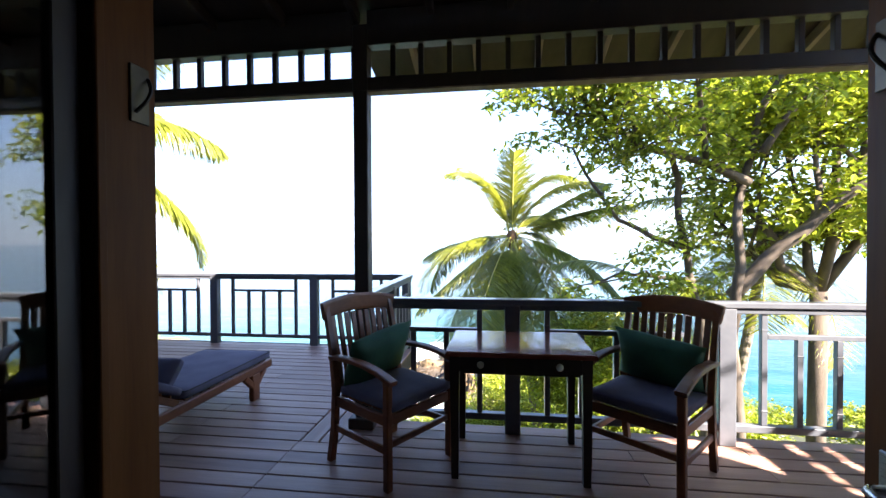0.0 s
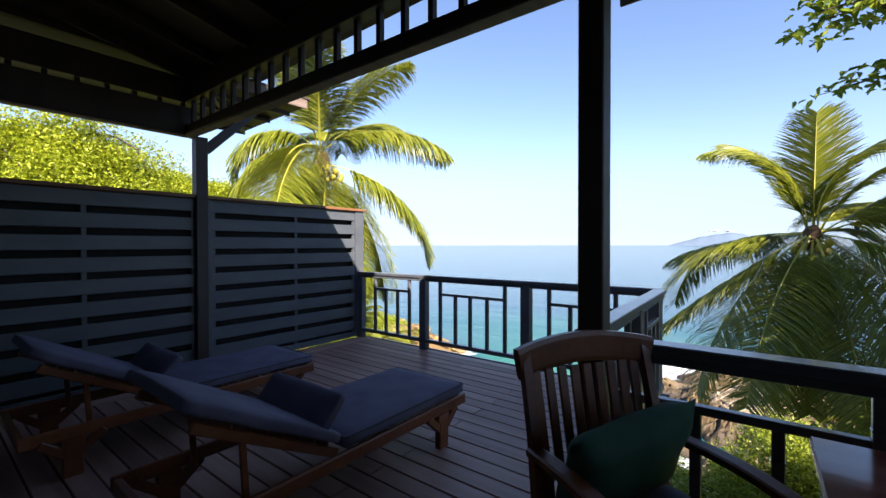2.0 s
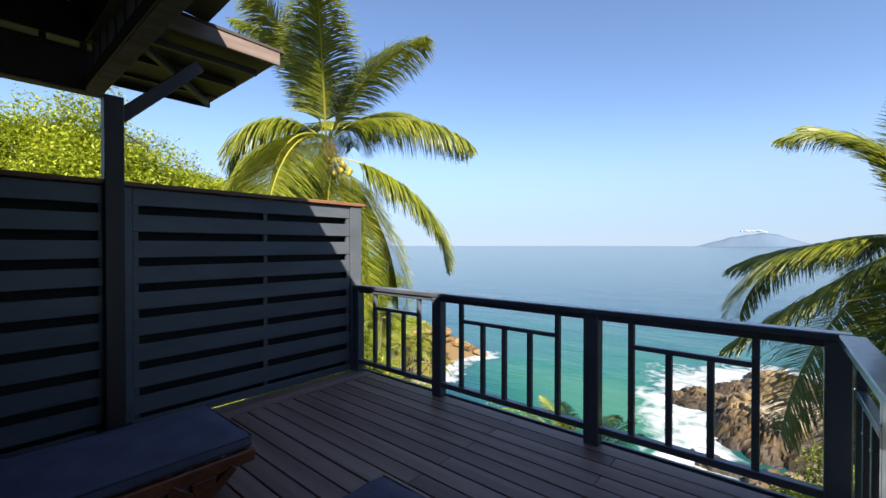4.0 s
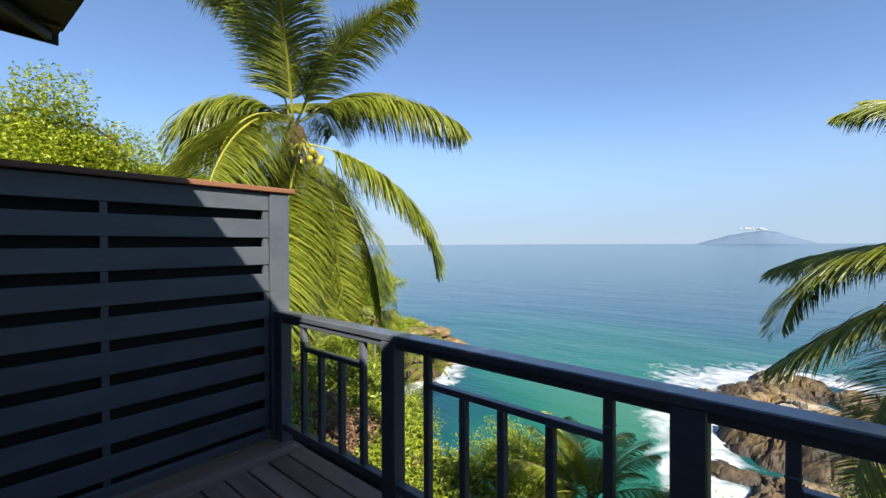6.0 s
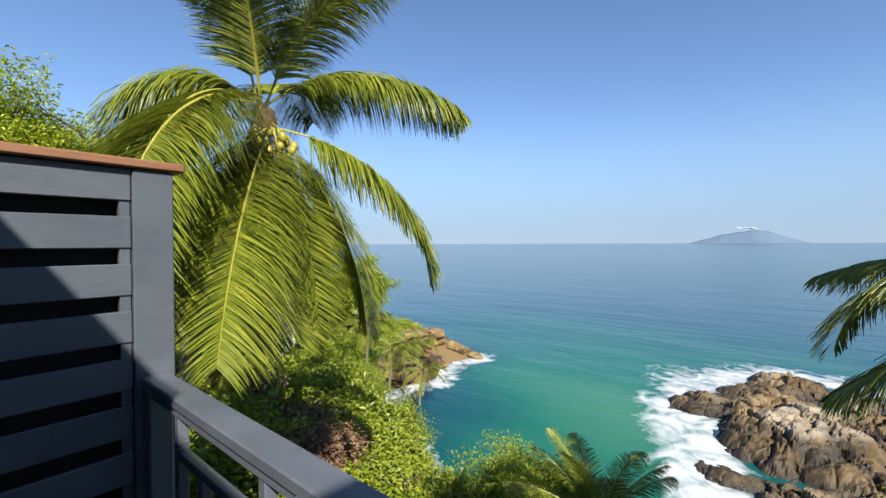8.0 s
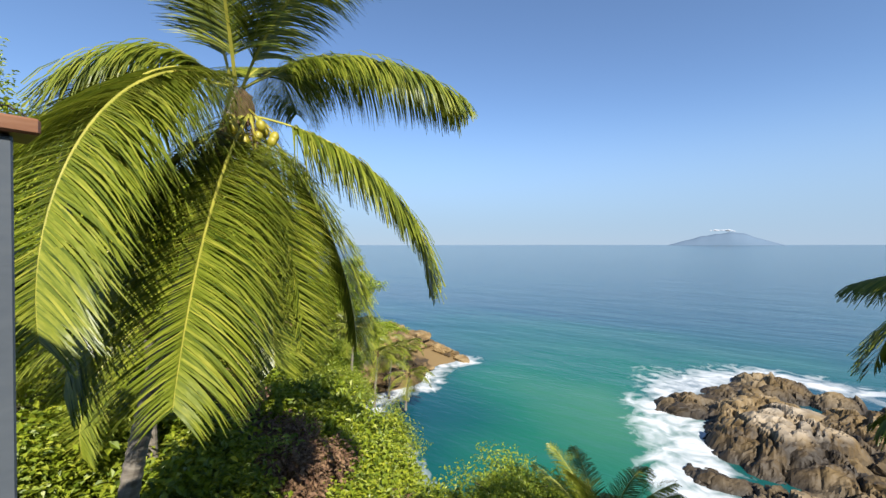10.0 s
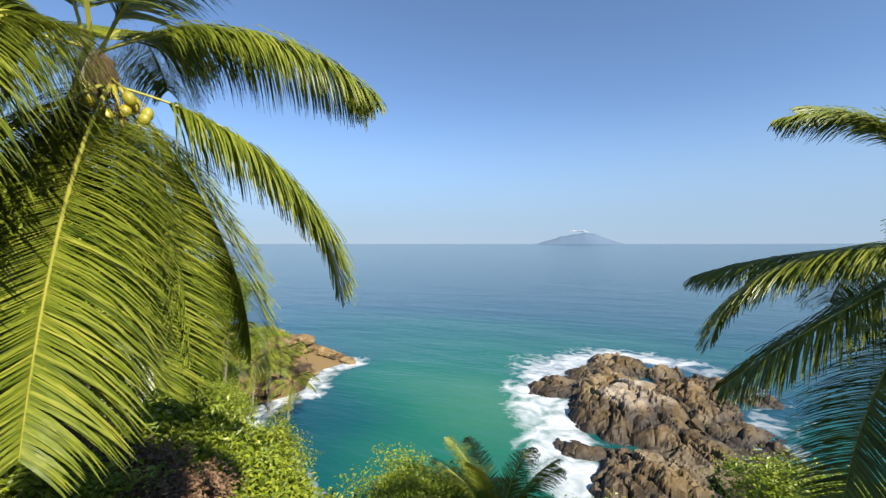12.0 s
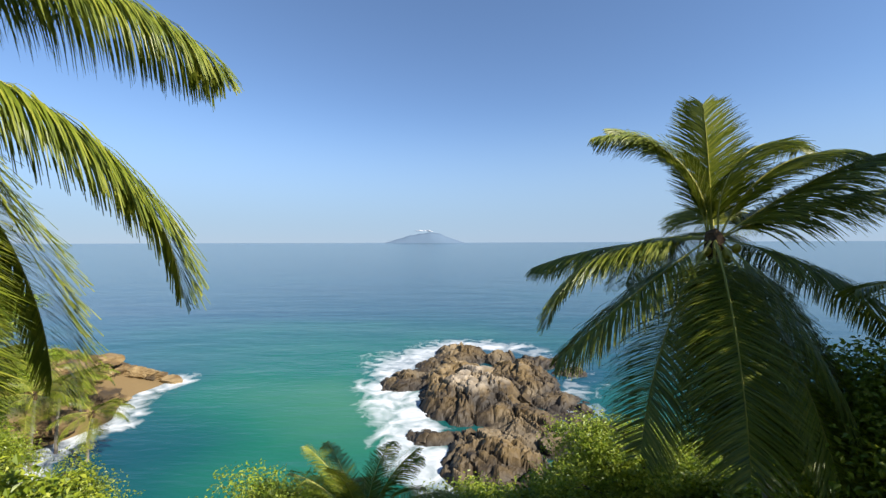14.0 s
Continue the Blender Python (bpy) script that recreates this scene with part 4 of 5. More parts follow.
def broad_tree(base, fork, crown, radii, lab, limbs, count, size, seed, trunk=0.22, spread=0.9, name="tree", mat=None):
    rnd = random.Random(seed)
    b, f, c = Vector(base), Vector(fork), Vector(crown)
    t = thing(name, Matrix.Translation(b), lab, "tree", "broadleaf trees")
    mid = b.lerp(f, 0.5) + Vector((rnd.uniform(-0.3, 0.3), rnd.uniform(-0.3, 0.3), 0))
    wood = tube([(0, 0, -0.3), mid - b, f - b], [trunk * 1.3, trunk * 1.05, trunk], 10)
    tips, main = [], []
    for k in range(limbs):
        a, z = k * 2.39996, rnd.uniform(-0.75, 1.0)
        r = math.sqrt(max(0.05, 1 - z * z)) * rnd.uniform(0.55, 1.0)
        tip = c + Vector((radii[0] * r * math.cos(a), radii[1] * r * math.sin(a), radii[2] * z))
        pts = []
        root = f if k < 6 else main[k % 6][2 + k % 4]
        bend = Vector((rnd.uniform(-1, 1), rnd.uniform(-1, 1), rnd.uniform(-0.3, 1))) * 0.3 * (tip - root).length
        for j in range(7):
            u = j / 6
            p = root.lerp(tip, u) + bend * math.sin(math.pi * u) + noise.noise_vector(Vector((k * 3.1, j * 0.9, seed))) * 0.5 * math.sin(math.pi * u)
            pts.append(p - b)
            if u > 0.6:
                tips.append(p + Vector((rnd.uniform(-0.5, 0.5), rnd.uniform(-0.5, 0.5), rnd.uniform(-0.3, 0.3))) * spread)
        big = k < 6
        if big:
            main.append([q + b for q in pts])
        tube(pts, [trunk * (0.66 if big else 0.24) * (1 - 0.85 * j / 6) + 0.007 for j in range(7)], 6, wood)
        for s in range(2):
            o = pts[3 + s]
            e = o + Vector((rnd.uniform(-1, 1), rnd.uniform(-1, 1), rnd.uniform(-0.3, 0.7))) * spread * 1.3
            tube([o, o.lerp(e, 0.5) + Vector((0, 0, 0.1)), e], [0.022, 0.014, 0.006], 5, wood)
            tips.append(e + b)
    part("trunk", wood, M_BARK, t, "grey-brown branching trunk and limbs", smooth=True)
    me = leaves("crown", [p - b for p in tips], count, spread, size, rnd)
    mesh_object("crown", me, mat or M_LEAF, t, "bright green leaves in loose clumps with gaps")
    return t


def limbed_tree(base, limbs, twigs, lab, seed, size=0.2, count=9):
    """A tree of drawn limbs, each (points, radius at its root, leafiness), with twigs and leaf sprays along the outer parts."""
    rnd = random.Random(seed)
    b = Vector(base)
    t = thing("tree", Matrix.Translation(b), lab, "tree", "broadleaf trees")
    wood, sprays = bmesh.new(), []
    for k, (pts, r, lush) in enumerate(limbs):
        fine = []
        for p, q in zip(pts, pts[1:]):
            p, q = Vector(p), Vector(q)
            m = max(2, int((q - p).length / 0.25))
            fine += [p.lerp(q, j / m) for j in range(m)]
        fine.append(Vector(pts[-1]))
        n = len(fine)
        fine = [p + noise.noise_vector(p * 1.3 + Vector((k * 5.0, 0, seed))) * 0.07 * min(1, i / 3) + Vector((0, 0.5 * noise.noise(Vector((i * 0.12, k * 3.0, seed))) * i / n * 2, 0)) for i, p in enumerate(fine)]
        part_r = [r * (1 - 0.7 * i / (n - 1)) + 0.008 for i in range(n)]
        tube([p - b for p in fine], part_r, 9, wood)
        for _ in range(int(lush * twigs * n / 10)):
            u = rnd.random() ** 0.7
            if pts[0][2] + (pts[-1][2] - pts[0][2]) * u < 0.4:
                continue
            o = fine[min(n - 1, int(u * n))]
            ln = rnd.uniform(0.5, 1.35)
            d = Vector((rnd.gauss(0, 1), rnd.gauss(0, 0.9), rnd.gauss(0.25, 0.55))).normalized()
            e = o + d * ln + Vector((0, 0, -0.12 * ln))
            mid = o.lerp(e, 0.5) + Vector((0, 0, 0.12 * ln))
            tube([o - b, mid - b, e - b], [0.02, 0.013, 0.006], 5, wood)
            for j in range(4):
                sprays.append(mid.lerp(e, j / 3) + Vector((rnd.gauss(0, 0.12), rnd.gauss(0, 0.12), rnd.gauss(0, 0.08))))
            for j in range(2):
                side = e + Vector((rnd.gauss(0, 0.3), rnd.gauss(0, 0.3), rnd.gauss(0, 0.2)))
                tube([mid - b, side - b], [0.01, 0.005], 4, wood)
                sprays += [side, mid.lerp(side, 0.6)]
    part("trunk", wood, M_BARK, t, "grey-brown branching trunk and bent limbs", smooth=True)
    mesh_object("crown", leaves("crown", [p - b for p in sprays], count, 0.34, size, rnd, 0.7, True), M_CANOPY, t, "green leaf sprays with gaps")
    return t


limbed_tree((4.5, 8.2, -6.5), [
    ([(4.5, 8.2, -6.8), (4.4, 8.3, -3.0), (4.3, 8.3, 0.08), (4.27, 8.3, 0.5), (4.39, 8.3, 1.03), (4.39, 8.3, 1.91), (4.62, 8.3, 2.58), (4.81, 8.3, 3.09), (4.88, 8.3, 3.96), (5.18, 8.3, 4.9)], 0.15, 0.45),
    ([(4.3, 8.3, 0.45), (4.92, 8.3, 1.18), (5.57, 8.2, 1.74), (6.2, 8.1, 2.39), (6.95, 8.0, 2.95), (7.6, 7.9, 3.9)], 0.125, 0.35),
    ([(4.6, 8.3, 2.55), (3.85, 8.3, 2.92), (2.69, 8.3, 3.25), (1.93, 8.3, 3.95), (1.35, 8.2, 4.6), (1.0, 8.1, 5.1)], 0.075, 1.7),
    ([(4.81, 8.3, 3.09), (5.28, 8.3, 3.89), (5.73, 8.2, 4.28), (6.3, 8.1, 4.5)], 0.07, 0.7),
    ([(1.95, 8.3, 3.9), (1.35, 8.1, 3.9), (0.8, 8.0, 4.1)], 0.035, 1.9),
    ([(2.7, 8.3, 3.25), (2.2, 7.6, 4.2), (1.7, 7.2, 5.0)], 0.04, 2.0),
    ([(3.85, 8.3, 2.92), (3.5, 7.7, 3.9), (3.1, 7.3, 5.0)], 0.05, 1.8),
    ([(1.93, 8.3, 3.95), (2.0, 8.8, 4.9), (2.3, 9.0, 5.6)], 0.04, 2.0),
    ([(5.57, 8.2, 1.74), (5.84, 8.4, 2.45), (5.92, 8.5, 3.26), (6.1, 8.6, 4.0)], 0.06, 0.7)], 7.0, "broadleaf tree with bent limbs and bright leaves by the railing", 4, 0.165, 13)
limbed_tree((4.3, 8.9, -6.5), [
    ([(4.3, 8.9, -6.8), (4.15, 8.9, -3.0), (4.04, 8.9, -0.03), (3.95, 8.9, 0.54), (3.77, 8.9, 1.33), (3.6, 8.9, 2.02), (3.6, 8.9, 2.7), (3.28, 8.9, 3.5), (3.06, 8.9, 4.65)], 0.13, 0.5),
    ([(3.77, 8.9, 1.33), (3.17, 8.9, 1.56), (2.52, 8.9, 1.97), (1.96, 8.9, 2.62), (1.51, 8.9, 3.33)], 0.055, 0.8),
    ([(3.9, 8.9, 0.7), (3.2, 8.6, 0.75), (2.4, 8.4, 0.9), (1.9, 8.3, 0.7)], 0.04, 1.2)], 6.0, "slim broadleaf tree with forked limbs by the railing", 9, 0.165, 12)
broad_tree((7.2, 9.6, -6.5), (6.8, 9.8, 0.4), (6.9, 10.0, 4.0), (2.7, 2.4, 3.3), "broadleaf tree with bright leaves behind the railing", 34, 130, 0.19, 14, 0.16, 0.85)
# out of view; crown raised to dapple the deck and shade the railing tree
broad_tree((9.2, 0.6, -6.5), (8.8, 0.6, 1.6), (8.0, 1.9, 6.8), (2.6, 3.0, 3.4), "broadleaf tree leaning over the end of the terrace", 30, 66, 0.2, 23, 0.2, 0.85)
for i, (x, y, z, rx, rz) in enumerate(((5.9, 15.0, -4.6, 2.8, 2.4), (0.8, 19.5, -6.7, 2.8, 2.0), (3.8, 20.5, -8.0, 2.4, 1.9), (-10.8, 19.2, -8.2, 1.9, 1.4), (-4.2, 20.0, -8.8, 1.8, 1.3), (2.6, 12.8, -2.2, 1.8, 1.7), (-26.7, 21.8, -8.4, 3.4, 2.5), (-21.7, 21.9, -10.2, 2.8, 1.9), (-19.4, 19.4, -10.4, 2.2, 1.4), (-31.0, 26.5, -10.9, 3.2, 2.2))):
    broad_tree((x, y, z - rz - 1.6), (x, y, z - rz * 0.8), (x, y, z), (rx, rx * 0.8, rz), "low leafy tree on the slope under the terrace", 34, 230, 0.13, 60 + i, 0.12, 0.85, mat=M_LEAF if i < 6 else M_BUSH)
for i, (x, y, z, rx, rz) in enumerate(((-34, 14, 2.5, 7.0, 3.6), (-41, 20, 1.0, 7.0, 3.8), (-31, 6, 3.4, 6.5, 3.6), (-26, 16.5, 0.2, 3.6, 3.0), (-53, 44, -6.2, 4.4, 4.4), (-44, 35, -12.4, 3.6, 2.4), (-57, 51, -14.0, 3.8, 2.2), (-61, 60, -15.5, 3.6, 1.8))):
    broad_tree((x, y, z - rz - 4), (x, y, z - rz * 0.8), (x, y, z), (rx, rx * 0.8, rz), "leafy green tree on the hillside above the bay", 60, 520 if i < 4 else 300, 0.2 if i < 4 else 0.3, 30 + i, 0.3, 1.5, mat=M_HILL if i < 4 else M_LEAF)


SEA = -20.0
LAND = [(-170, 100), (-79, 74), (-62, 73), (-49, 70), (-51, 64), (-46, 53), (-48, 44), (-38, 36), (-27, 31), (-12, 30), (2, 37), (14, 38), (40, 38), (95, 44), (95, -90), (-170, -90)]


def shore_distance(x, y, poly):
    """How far inside the outline each point lies; negative in the sea."""
    d = np.full(x.shape, 1e9)
    inside = np.zeros(x.shape, bool)
    for (ax, ay), (bx, by) in zip(poly, poly[1:] + poly[:1]):
        vx, vy = bx - ax, by - ay
        u = np.clip(((x - ax) * vx + (y - ay) * vy) / (vx * vx + vy * vy), 0, 1)
        d = np.minimum(d, np.hypot(x - ax - u * vx, y - ay - u * vy))
        inside ^= ((ay > y) != (by > y)) & (x < (bx - ax) * (y - ay) / (by - ay + 1e-12) + ax)
    return np.where(inside, d, -d)


def land_height(x, y):
    d = shore_distance(np.atleast_1d(np.asarray(x, float)), np.atleast_1d(np.asarray(y, float)), LAND)
    xx, yy = np.atleast_1d(x), np.atleast_1d(y)
    h = np.where(d < 4, 0.4 * d, np.minimum(1.6 + (d - 4) * 1.2, 10.0 + (d - 11) * 0.38))
    h = h + np.clip((-12 - xx) / 9, 0, 1) * np.clip(d - 9, 0, 14) * 0.28
    cap = np.where(xx > -9, 15.5, np.where(xx < -20, 19.0 + 0.25 * np.maximum(0, d - 25), 15.5 + (-9 - xx) / 11 * 3.5))
    cape = np.clip((yy - 46) / 10, 0, 1)
    h = h * (1 - cape) + np.minimum(h, 3.2 + 0.15 * d) * cape
    return SEA + np.minimum(h, cap)


def grid_mesh(name, xs, ys, zf):
    gx, gy = np.meshgrid(xs, ys)
    z = zf(gx, gy)
    nx, ny = len(xs), len(ys)
    co = np.stack([gx, gy, z], -1).reshape(-1, 3)
    i = (np.arange(ny - 1)[:, None] * nx + np.arange(nx - 1)[None]).ravel()
    me = bpy.data.meshes.new(name)
    me.from_pydata(co.tolist(), [], np.stack([i, i + 1, i + nx + 1, i + nx], -1).tolist())
    me.shade_smooth()
    return me, gx, gy


def rough(gx, gy, s, a, k=0.0):
    out = np.zeros(gx.shape)
    flat, fx, fy = out.ravel(), gx.ravel(), gy.ravel()
    for i in range(flat.size):
        flat[i] = a * noise.fractal(Vector((fx[i] * s + k, fy[i] * s, k)), 1.0, 2.0, 4)
    return out


def ground():
    me, gx, gy = grid_mesh("ground", np.linspace(-165, 90, 150), np.linspace(-85, 95, 130), lambda x, y: land_height(x.ravel(), y.ravel()).reshape(x.shape) + rough(x, y, 0.16, 0.7))
    mesh_object("ground", me, M_GROUND, label="steep overgrown hillside falling to the bay", category="ground", kind="structure")


ground()

ROCKS = [(-4, 41), (-8, 50), (-10, 60), (-15, 68), (-13, 80), (-3, 92), (9, 89), (17, 74), (11, 62), (11, 50), (6, 40)]


def far_level(x, y):
    """The sheet ends at five kilometres, so it lifts a little there to carry the horizon of the open sea."""
    return SEA + 15.0 * np.clip((np.hypot(x, y) - 700.0) / 4000.0, 0, 1.2) ** 1.5


def sea():
    def axis(lo, hi, step, far):
        core = np.arange(lo, hi, step)
        outer = hi + np.cumsum(step * 1.16 ** np.arange(1, 60))
        outer = outer[outer < far]
        inner = lo - np.cumsum(step * 1.16 ** np.arange(1, 60))
        inner = inner[inner > -far]
        return np.concatenate([[-far], inner[::-1], core, outer, [far]])
    xs, ys = axis(-80, 40, 1.0, 4850), axis(20, 110, 1.0, 4850)
    me, gx, gy = grid_mesh("water", xs, ys, far_level)
    land = -shore_distance(gx.ravel(), gy.ravel(), LAND)
    rk = -shore_distance(gx.ravel(), gy.ravel(), ROCKS)
    fx, fy = gx.ravel(), gy.ravel()
    wob = rough(gx, gy, 0.06, 1.0, 9.0).ravel()
    reach = np.hypot(fx + 22, (fy - 48) * 0.8)
    shallow = 0.69 * np.exp(-(np.maximum(0, reach - 14) / 54) ** 1.1) + 0.06 * wob
    shallow = shallow - 0.36 * np.exp(-((fx + 37) ** 2 / 80 + (fy - 47) ** 2 / 140)) - 0.25 * (fx < -22) * np.exp(-(np.maximum(0, land) / 6.0) ** 2) - 0.3 * np.exp(-(np.maximum(0, rk) / 4.0) ** 2)
    foam = 0.75 * np.exp(-(np.maximum(0, rk - 1.4 - 3.0 * wob) / np.where(fy > 72, 7.5, 5.2)) ** 2) * np.clip(1.0 - (fx - 2) / 40, 0.55, 1)
    foam = foam * (0.45 + 0.55 * np.exp(-(np.maximum(0, -rk - 1.0) / 2.0) ** 2))
    foam = np.maximum(foam, 0.74 * np.exp(-(np.maximum(0, land - 1.2 - 2.2 * wob) / 2.8) ** 2) * (fx < -25))
    for key, val in (("shallow", shallow), ("foam", foam)):
        at = me.attributes.new(key, "FLOAT", "POINT")
        at.data.foreach_set("value", val.astype(np.float32))
    mesh_object("water", me, M_SEA, label="turquoise sea turning deep blue towards the horizon", category="sea", kind="structure")


sea()


def boulder(name, p, r, seed, mat, lab, group, flat=0.7, sub=4, category="rock"):
    bm = bmesh.new()
    bmesh.ops.create_icosphere(bm, subdivisions=sub, radius=1.0)
    rnd = random.Random(seed)
    sx, sy, sz = r * rnd.uniform(0.8, 1.4), r * rnd.uniform(0.8, 1.3), r * flat * rnd.uniform(0.7, 1.1)
    turn = Matrix.Rotation(rnd.uniform(0, 3.1), 3, "Z")
    cuts = [(Vector((rnd.gauss(0, 1), rnd.gauss(0, 1), rnd.gauss(0.2, 0.8))).normalized(), rnd.uniform(0.58, 0.88)) for _ in range(11)]
    for v in bm.verts:
        q = v.co.normalized()
        n1 = noise.noise(q * 1.2 + Vector((seed * 1.7, 0, 0)))
        vd, vp = noise.voronoi(q * 1.5 + Vector((0, seed * 2.3, 0)))
        crack = min(1.0, (vd[1] - vd[0]) * 4)
        n3 = noise.noise(q * 6.0 + Vector((0, 0, seed)))
        q = q * (1.0 + 0.3 * n1)
        for pn, ph in cuts:
            over = q.dot(pn) - ph
            if over > 0:
                q = q - pn * over
        q = q * (1.0 + 0.05 * noise.cell(vp[0] * 3.3) - 0.09 * (1 - crack) + 0.07 * n3)
        v.co = turn @ Vector((q.x * sx, q.y * sy, q.z * sz))
    ob = part(name, bm, mat, label=lab, category=category, group=group)
    ob.location = p
    return ob


def outcrop():
    rnd = random.Random(12)

    # humps of the outcrop: place, half lengths, height
    humps = ((-2.2, 62.5, 7.4, 9.0, 5.0), (-4.0, 70.5, 6.0, 6.0, 3.2), (-3.0, 83.5, 5.5, 6.0, 2.9), (-6.5, 77.0, 4.5, 3.6, 1.8), (-12.0, 69.0, 3.8, 4.6, 1.7), (-9.5, 74.5, 2.6, 1.8, 1.0),
             (6.0, 70.0, 6.0, 8.0, 3.2), (10.5, 78.5, 5.0, 3.0, 2.0), (4.0, 82.0, 3.2, 3.6, 2.0), (14.6, 73.0, 2.6, 1.8, 1.3), (-0.5, 46.0, 5.4, 6.8, 2.9), (3.5, 52.5, 5.0, 6.0, 2.3),
             (-6.0, 51.0, 3.6, 2.2, 1.2), (8.0, 53.0, 6.5, 9.0, 0.75), (9.5, 61.5, 4.2, 3.6, 1.2), (1.0, 57.0, 4.5, 4.5, 2.8), (4.0, 41.0, 4.4, 4.4, 2.0))

    def height(x, y):
        wx, wy = x + rough(x, y, 0.22, 1.1, 5.0), y + rough(x, y, 0.2, 1.3, 15.0)
        h = np.full(x.shape, -1.4)
        for hx, hy, ax, ay, top in humps:
            q = 1.0 - ((wx - hx) / ax) ** 2 - ((wy - hy) / ay) ** 2
            h = np.maximum(h, np.where(q > 0, 0.66 * top * np.maximum(q, 0) ** 0.75, 1.2 * q))
        cut = np.zeros(x.shape)
        flat = cut.ravel()
        for i, (px, py) in enumerate(zip(x.ravel(), y.ravel())):
            bend = 0.9 * noise.noise(Vector((px * 0.3, py * 0.3, 2.0)))
            vd, vp = noise.voronoi(Vector((px * 0.3 + 0.14 * py + bend, py * 0.2 - 0.1 * px, 4.0)))
            wd, wp = noise.voronoi(Vector((px * 0.8 + bend, py * 0.55, 7.0)))
            flat[i] = 0.42 * noise.cell(vp[0] * 3.1) - 0.5 * (1 - min(1, (vd[1] - vd[0]) * 5)) + 0.26 * noise.cell(wp[0] * 2.7) - 0.28 * (1 - min(1, (wd[1] - wd[0]) * 5))
        fine = rough(x, y, 0.55, 0.32, 8.0) - 0.3 * np.abs(rough(x, y, 1.3, 0.5, 2.0))
        return SEA + h + (cut + fine + 0.15) * np.clip((h + 0.5) / 1.6, 0, 1)
    me, gx, gy = grid_mesh("rock_outcrop", np.linspace(-18, 20, 190), np.linspace(35, 92, 270), height)
    me.shade_flat()
    whole = mesh_object("rock_outcrop", me, M_ROCK, label="jagged brown granite outcrop awash in the bay", category="rock")
    for i, (x, y, z, r) in enumerate(((-5.5, 60.0, 2.2, 1.5), (-4.4, 58.2, 2.0, 1.2), (-3.2, 60.8, 3.3, 1.3), (2.4, 58.5, 1.9, 1.5), (3.8, 56.0, 1.8, 1.2), (-0.5, 66.5, 3.6, 2.0), (5.0, 60.5, 1.0, 1.2), (8.5, 66.0, 1.2, 1.5),
                                     (10.5, 62.0, 0.6, 1.3), (12.0, 58.5, 0.3, 1.1), (-8.0, 50.0, 0.3, 1.0), (-12.5, 66.5, 0.8, 1.4), (5.5, 48.0, 1.2, 1.5), (16.0, 74.5, 0.3, 1.2))):
        ob = boulder("boulder", (x, y, SEA + 0.62 * z), r, 50 + i, M_ROCK, "", "", 0.62, 3, "")
        ob.parent = whole
    made = 0
    while made < 150:
        x, y = rnd.uniform(-74, -38), rnd.uniform(36, 76)
        d = float(shore_distance(np.array([x]), np.array([y]), LAND)[0])
        if not 0.5 < d < 12:
            continue
        r = rnd.uniform(0.9, 2.7) * (0.65 if d < 2 else 1.0)
        boulder("boulder", (x, y, float(land_height(x, y)[0]) + 0.2 * r), r, 300 + made, M_ROCKC, "ochre granite boulder along the point", "boulders of the point", 0.55)
        made += 1
    boulder("boulder", (-48.6, 69.2, SEA + 0.1), 1.7, 401, M_ROCKC, "ochre granite boulder along the point", "boulders of the point", 0.5)


outcrop()


TRAIL = [(-20.8, 9.35), (-23.0, 9.9), (-26.5, 11.0), (-30.0, 12.3)]


def path():
    """A winding concrete path laid on the slope."""
    fine = [Vector(a).lerp(Vector(b), j / 6) for a, b in zip(TRAIL, TRAIL[1:]) for j in range(6)] + [Vector(TRAIL[-1])]
    bm = bmesh.new()
    rows = []
    for i, p in enumerate(fine):
        d = (fine[min(i + 1, len(fine) - 1)] - fine[max(i - 1, 0)]).normalized()
        w = Vector((-d.y, d.x)) * 0.85
        z = max(float(land_height(q.x, q.y)[0]) for q in (p, p + w, p - w)) + 0.3
        rows.append([bm.verts.new((q.x, q.y, zz)) for q, zz in ((p - w, z - 0.9), (p - w, z), (p + w, z), (p + w, z - 0.9))])
    for r0, r1 in zip(rows, rows[1:]):
        for k in range(3):
            bm.faces.new((r0[k], r0[k + 1], r1[k + 1], r1[k]))
    bmesh.ops.recalc_face_normals(bm, faces=bm.faces[:])
    part("pavement", bm, M_PATH, label="pale concrete path winding up the slope", category="path", kind="structure")


path()


def off_path(x, y):
    return min((Vector((x, y)) - Vector(a).lerp(Vector(b), j / 4)).length for a, b in zip(TRAIL, TRAIL[1:]) for j in range(5)) > 1.9


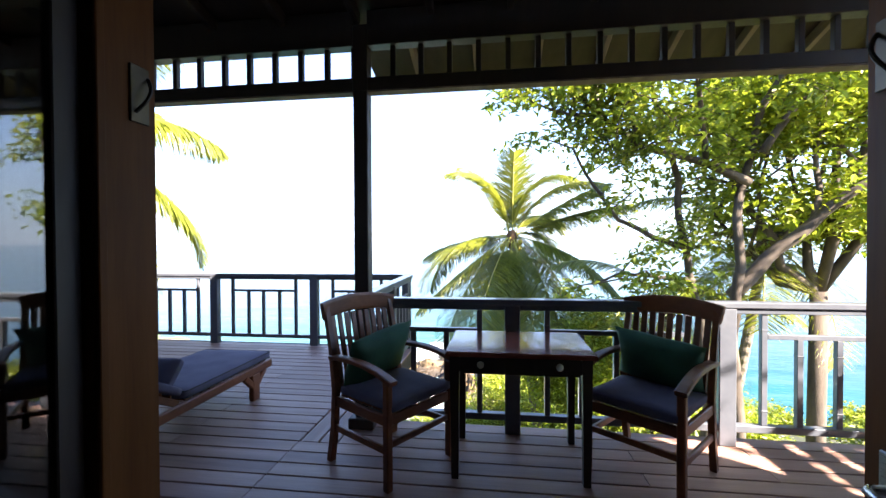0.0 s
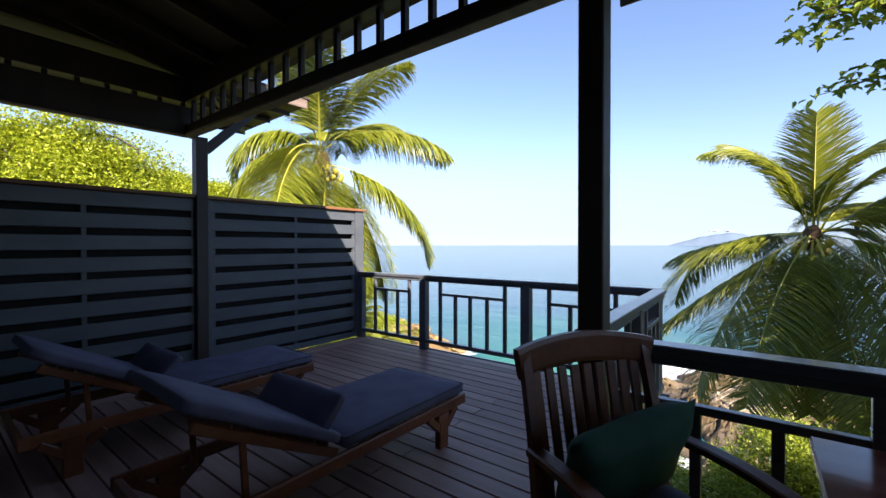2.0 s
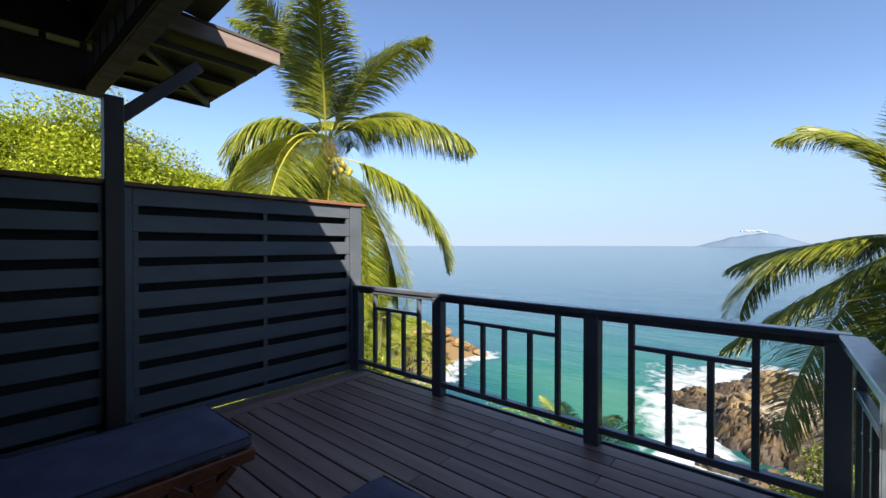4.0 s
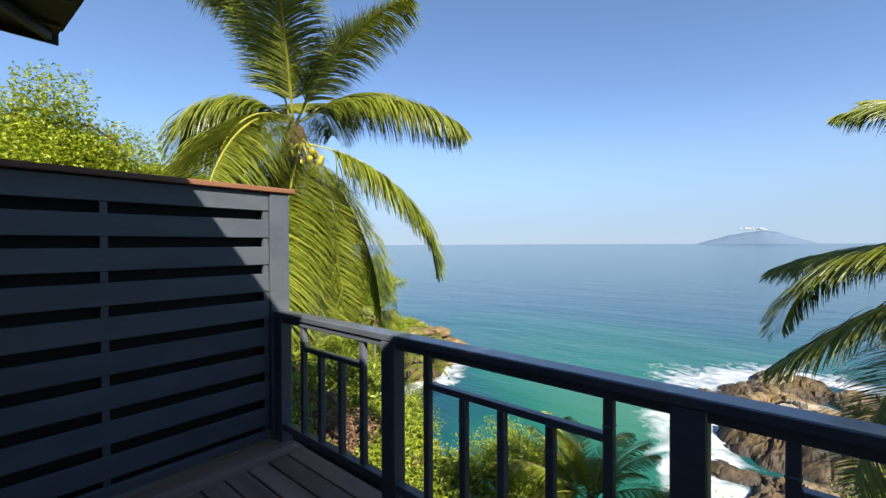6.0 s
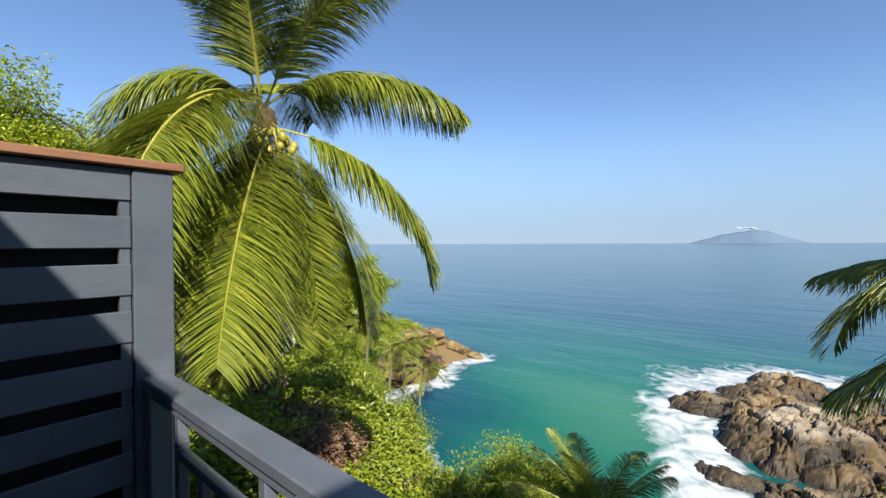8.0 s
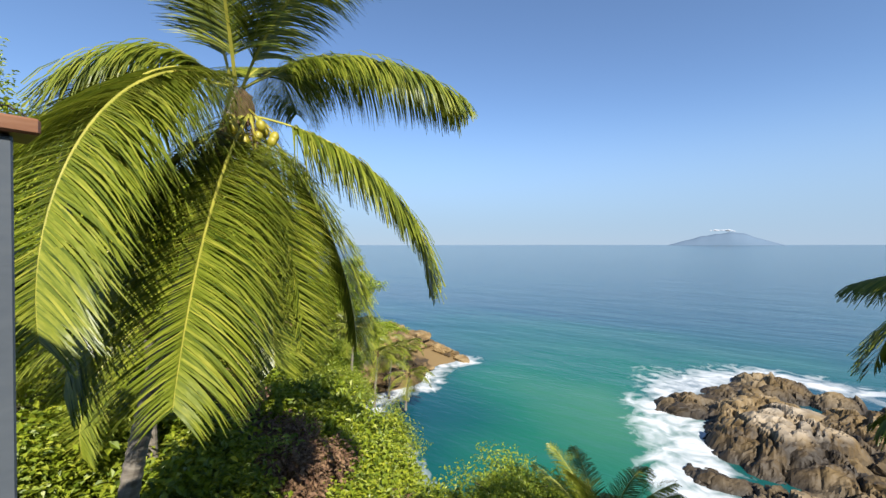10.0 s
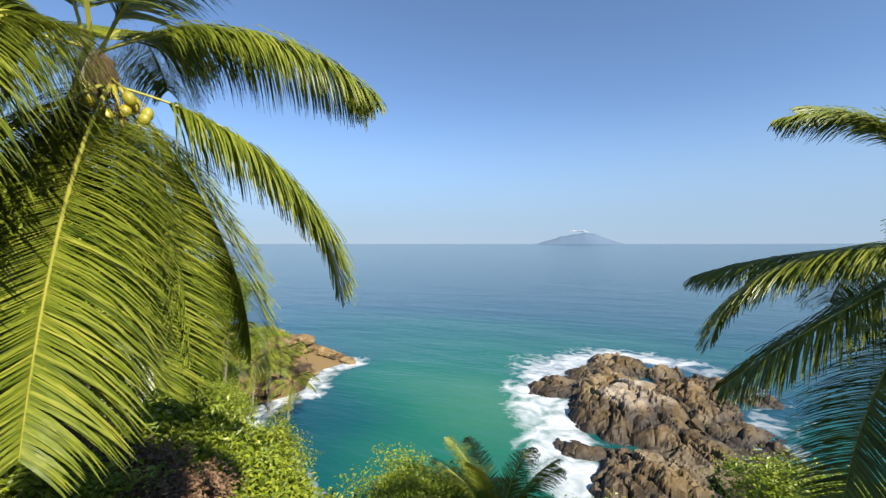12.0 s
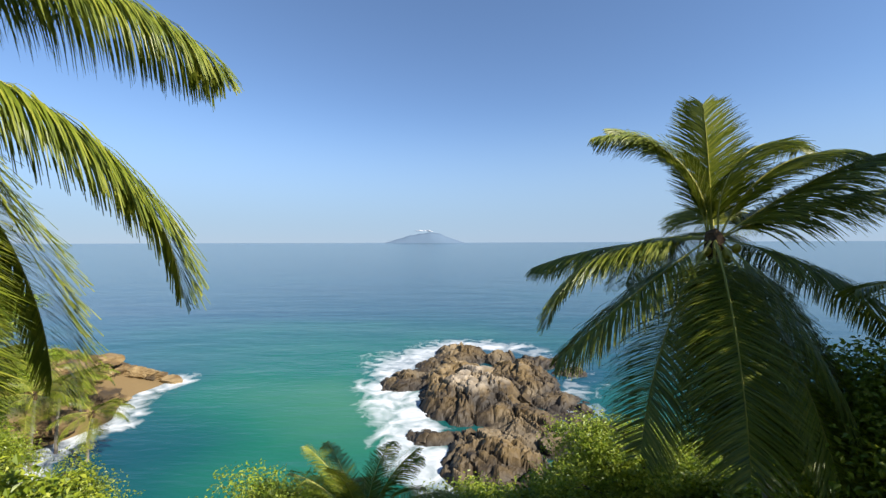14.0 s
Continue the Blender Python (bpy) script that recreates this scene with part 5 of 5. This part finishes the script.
def bushes():
    rnd = random.Random(77)
    kinds = []
    for k in range(4):
        pts = []
        for _ in range(26):
            a, z = rnd.uniform(0, 6.283), rnd.uniform(0.05, 1)
            r = math.sqrt(1 - z * z * 0.85) * rnd.uniform(0.45, 1.0)
            pts.append((1.2 * r * math.cos(a), 1.2 * r * math.sin(a), 1.15 * z * rnd.uniform(0.6, 1.0)))
        me = leaves("foliage", pts, 95, 0.6, 0.165 if k < 3 else 0.15, rnd, 0.8)
        me.materials.append(M_BUSH if k < 3 else M_DRY)
        kinds.append(me)
    n = 0
    tries = 0
    spots = [(-14.0, 7.2), (-15.2, 8.7), (-16.8, 7.5), (-18.5, 8.8), (-13.0, 9.9), (-19.5, 6.5), (-17.5, 10.6), (-12.4, 8.2), (-15.5, 6.0)]
    while n < 296 and tries < 9000:
        tries += 1
        x, y = spots.pop() if spots else (rnd.uniform(-52, 26), rnd.uniform(6, 48)) if n % 3 == 0 else (rnd.uniform(-30, 6), rnd.uniform(8, 34))
        d = float(shore_distance(np.array([x]), np.array([y]), LAND)[0])
        if d < (5.0 if x < -18 else 2.5) or (x > -9 and y < 7.5) or (x > 9 and y < 14) or not off_path(x, y):
            continue
        dist = math.hypot(x + 4, y - 5)
        dry = -22 < x < -15 and 11.5 < y < 17 and rnd.random() < 0.75
        z = float(land_height(x, y)[0])
        s = rnd.uniform(0.9, 1.6) * (1.0 if dist < 22 else 1.45)
        b = thing("bush", Matrix.Translation((x, y, z - 0.15)) @ Matrix.Rotation(rnd.uniform(0, 6.28), 4, "Z") @ Matrix.Diagonal((s, s, s * rnd.uniform(0.7, 1.1), 1)),
                  "dry brown shrub on the slope" if dry else "dense green bush on the hillside", "bush", "dry shrubs" if dry else "hillside bushes")
        mesh_object("foliage", kinds[3] if dry else kinds[n % 3], None, b)
        part("stem", tube([(0, 0, -0.1), (0.05, 0, 0.35), (0.1, 0.05, 0.8)], [0.05, 0.035, 0.015], 5), M_BARK, b)
        n += 1


bushes()



# ---- far islands ----
def isle(name, x0, x1, y, h, seed, lab):
    xs = np.linspace(x0, x1, 70)
    u = (xs - x0) / (x1 - x0)
    prof = np.sin(np.pi * np.clip(u, 0, 1)) ** 1.1 * (0.78 + 0.22 * np.exp(-((u - 0.62) / 0.2) ** 2))
    bm = bmesh.new()
    rows = []
    for j, (dy, k) in enumerate(((-60, 0.0), (0, 0.75), (60, 1.0), (200, 0.0))):
        rows.append([bm.verts.new((x, y + dy, SEA + 10 + k * h * p * (1 + 0.12 * noise.noise(Vector((x * 0.012, j, seed)))))) for x, p in zip(xs, prof)])
    for r0, r1 in zip(rows, rows[1:]):
        for i in range(len(xs) - 1):
            bm.faces.new((r0[i], r0[i + 1], r1[i + 1], r1[i]))
    part(name, bm, M_ISLE, label=lab, category="island", smooth=True)


isle("far_island", -740, 170, 4400, 122, 1, "hazy blue mountain island on the horizon")
isle("far_island", 2020, 2250, 4350, 34, 2, "faint low island on the horizon")


def cloud():
    bm = bmesh.new()
    rnd = random.Random(5)
    for k in range(16):
        u = rnd.uniform(-1, 1)
        bmesh.ops.create_icosphere(bm, subdivisions=2, radius=rnd.uniform(5, 11) * (1.1 - 0.6 * abs(u)), matrix=Matrix.Translation((-290 + 95 * u, 4560 + rnd.uniform(-20, 20), SEA + 146 + rnd.uniform(-4, 7))) @ Matrix.Diagonal((2.2, 1, 0.7, 1)))
    for v in bm.verts:
        v.co += noise.noise_vector(v.co * 0.03) * 7
    part("cloud", bm, M_CLOUD, label="small white cloud capping the island", category="cloud", kind="structure", smooth=True)


cloud()


# ---- deck boards ----
def plank_mesh(ln, w, along_x):
    me = bpy.data.meshes.new("plank")
    bm = box(-ln / 2, ln / 2, -w / 2, w / 2, -0.026, 0.0, 0.003) if along_x else box(-w / 2, w / 2, -ln / 2, ln / 2, -0.026, 0.0, 0.003)
    bm.to_mesh(me)
    bm.free()
    me.materials.append(M_DECK if along_x else M_DECKY)
    return me


def deck_boards():
    rnd = random.Random(21)
    cache = {}

    def lay(x0, x1, y0, y1):
        ln, w = round(x1 - x0, 3), round(y1 - y0, 3)
        ax = ln > w
        key = (ln, w)
        if key not in cache:
            cache[key] = plank_mesh(ln - 0.003 if ax else w - 0.003, w - 0.012 if ax else ln - 0.012, ax)
        ob = mesh_object("plank", cache[key], None, floor)
        ob.location = ((x0 + x1) / 2, (y0 + y1) / 2, rnd.uniform(-0.0015, 0.001))
    pitch = 0.148
    y, k = Y_WALL + 0.02, 0
    while y + pitch < 5.74:
        right = X_END if y + pitch < 3.27 else -1.46
        if y < 3.27 < y + pitch:
            right = X_END
        left = -5.20
        cuts = [left] + [c for c in ((-3.3, -1.46, 0.9, 2.7) if k % 2 else (-2.4, -1.46, 1.7)) if c < right - 0.3] + [right]
        for a, b in zip(cuts, cuts[1:]):
            # the border boards of the sea terrace run on past the post
            lay(-1.163 if a == -1.46 and k > 10 else a, b, y, y + pitch)
        y += pitch
        k += 1
    for x in (-5.49, -5.345):
        lay(x, x + 0.145, Y_WALL + 0.02, 5.7)
    for x in (-1.455, -1.31):
        lay(x, x + 0.145, Y_WALL + 0.02 + 11 * pitch, 5.7)


deck_boards()
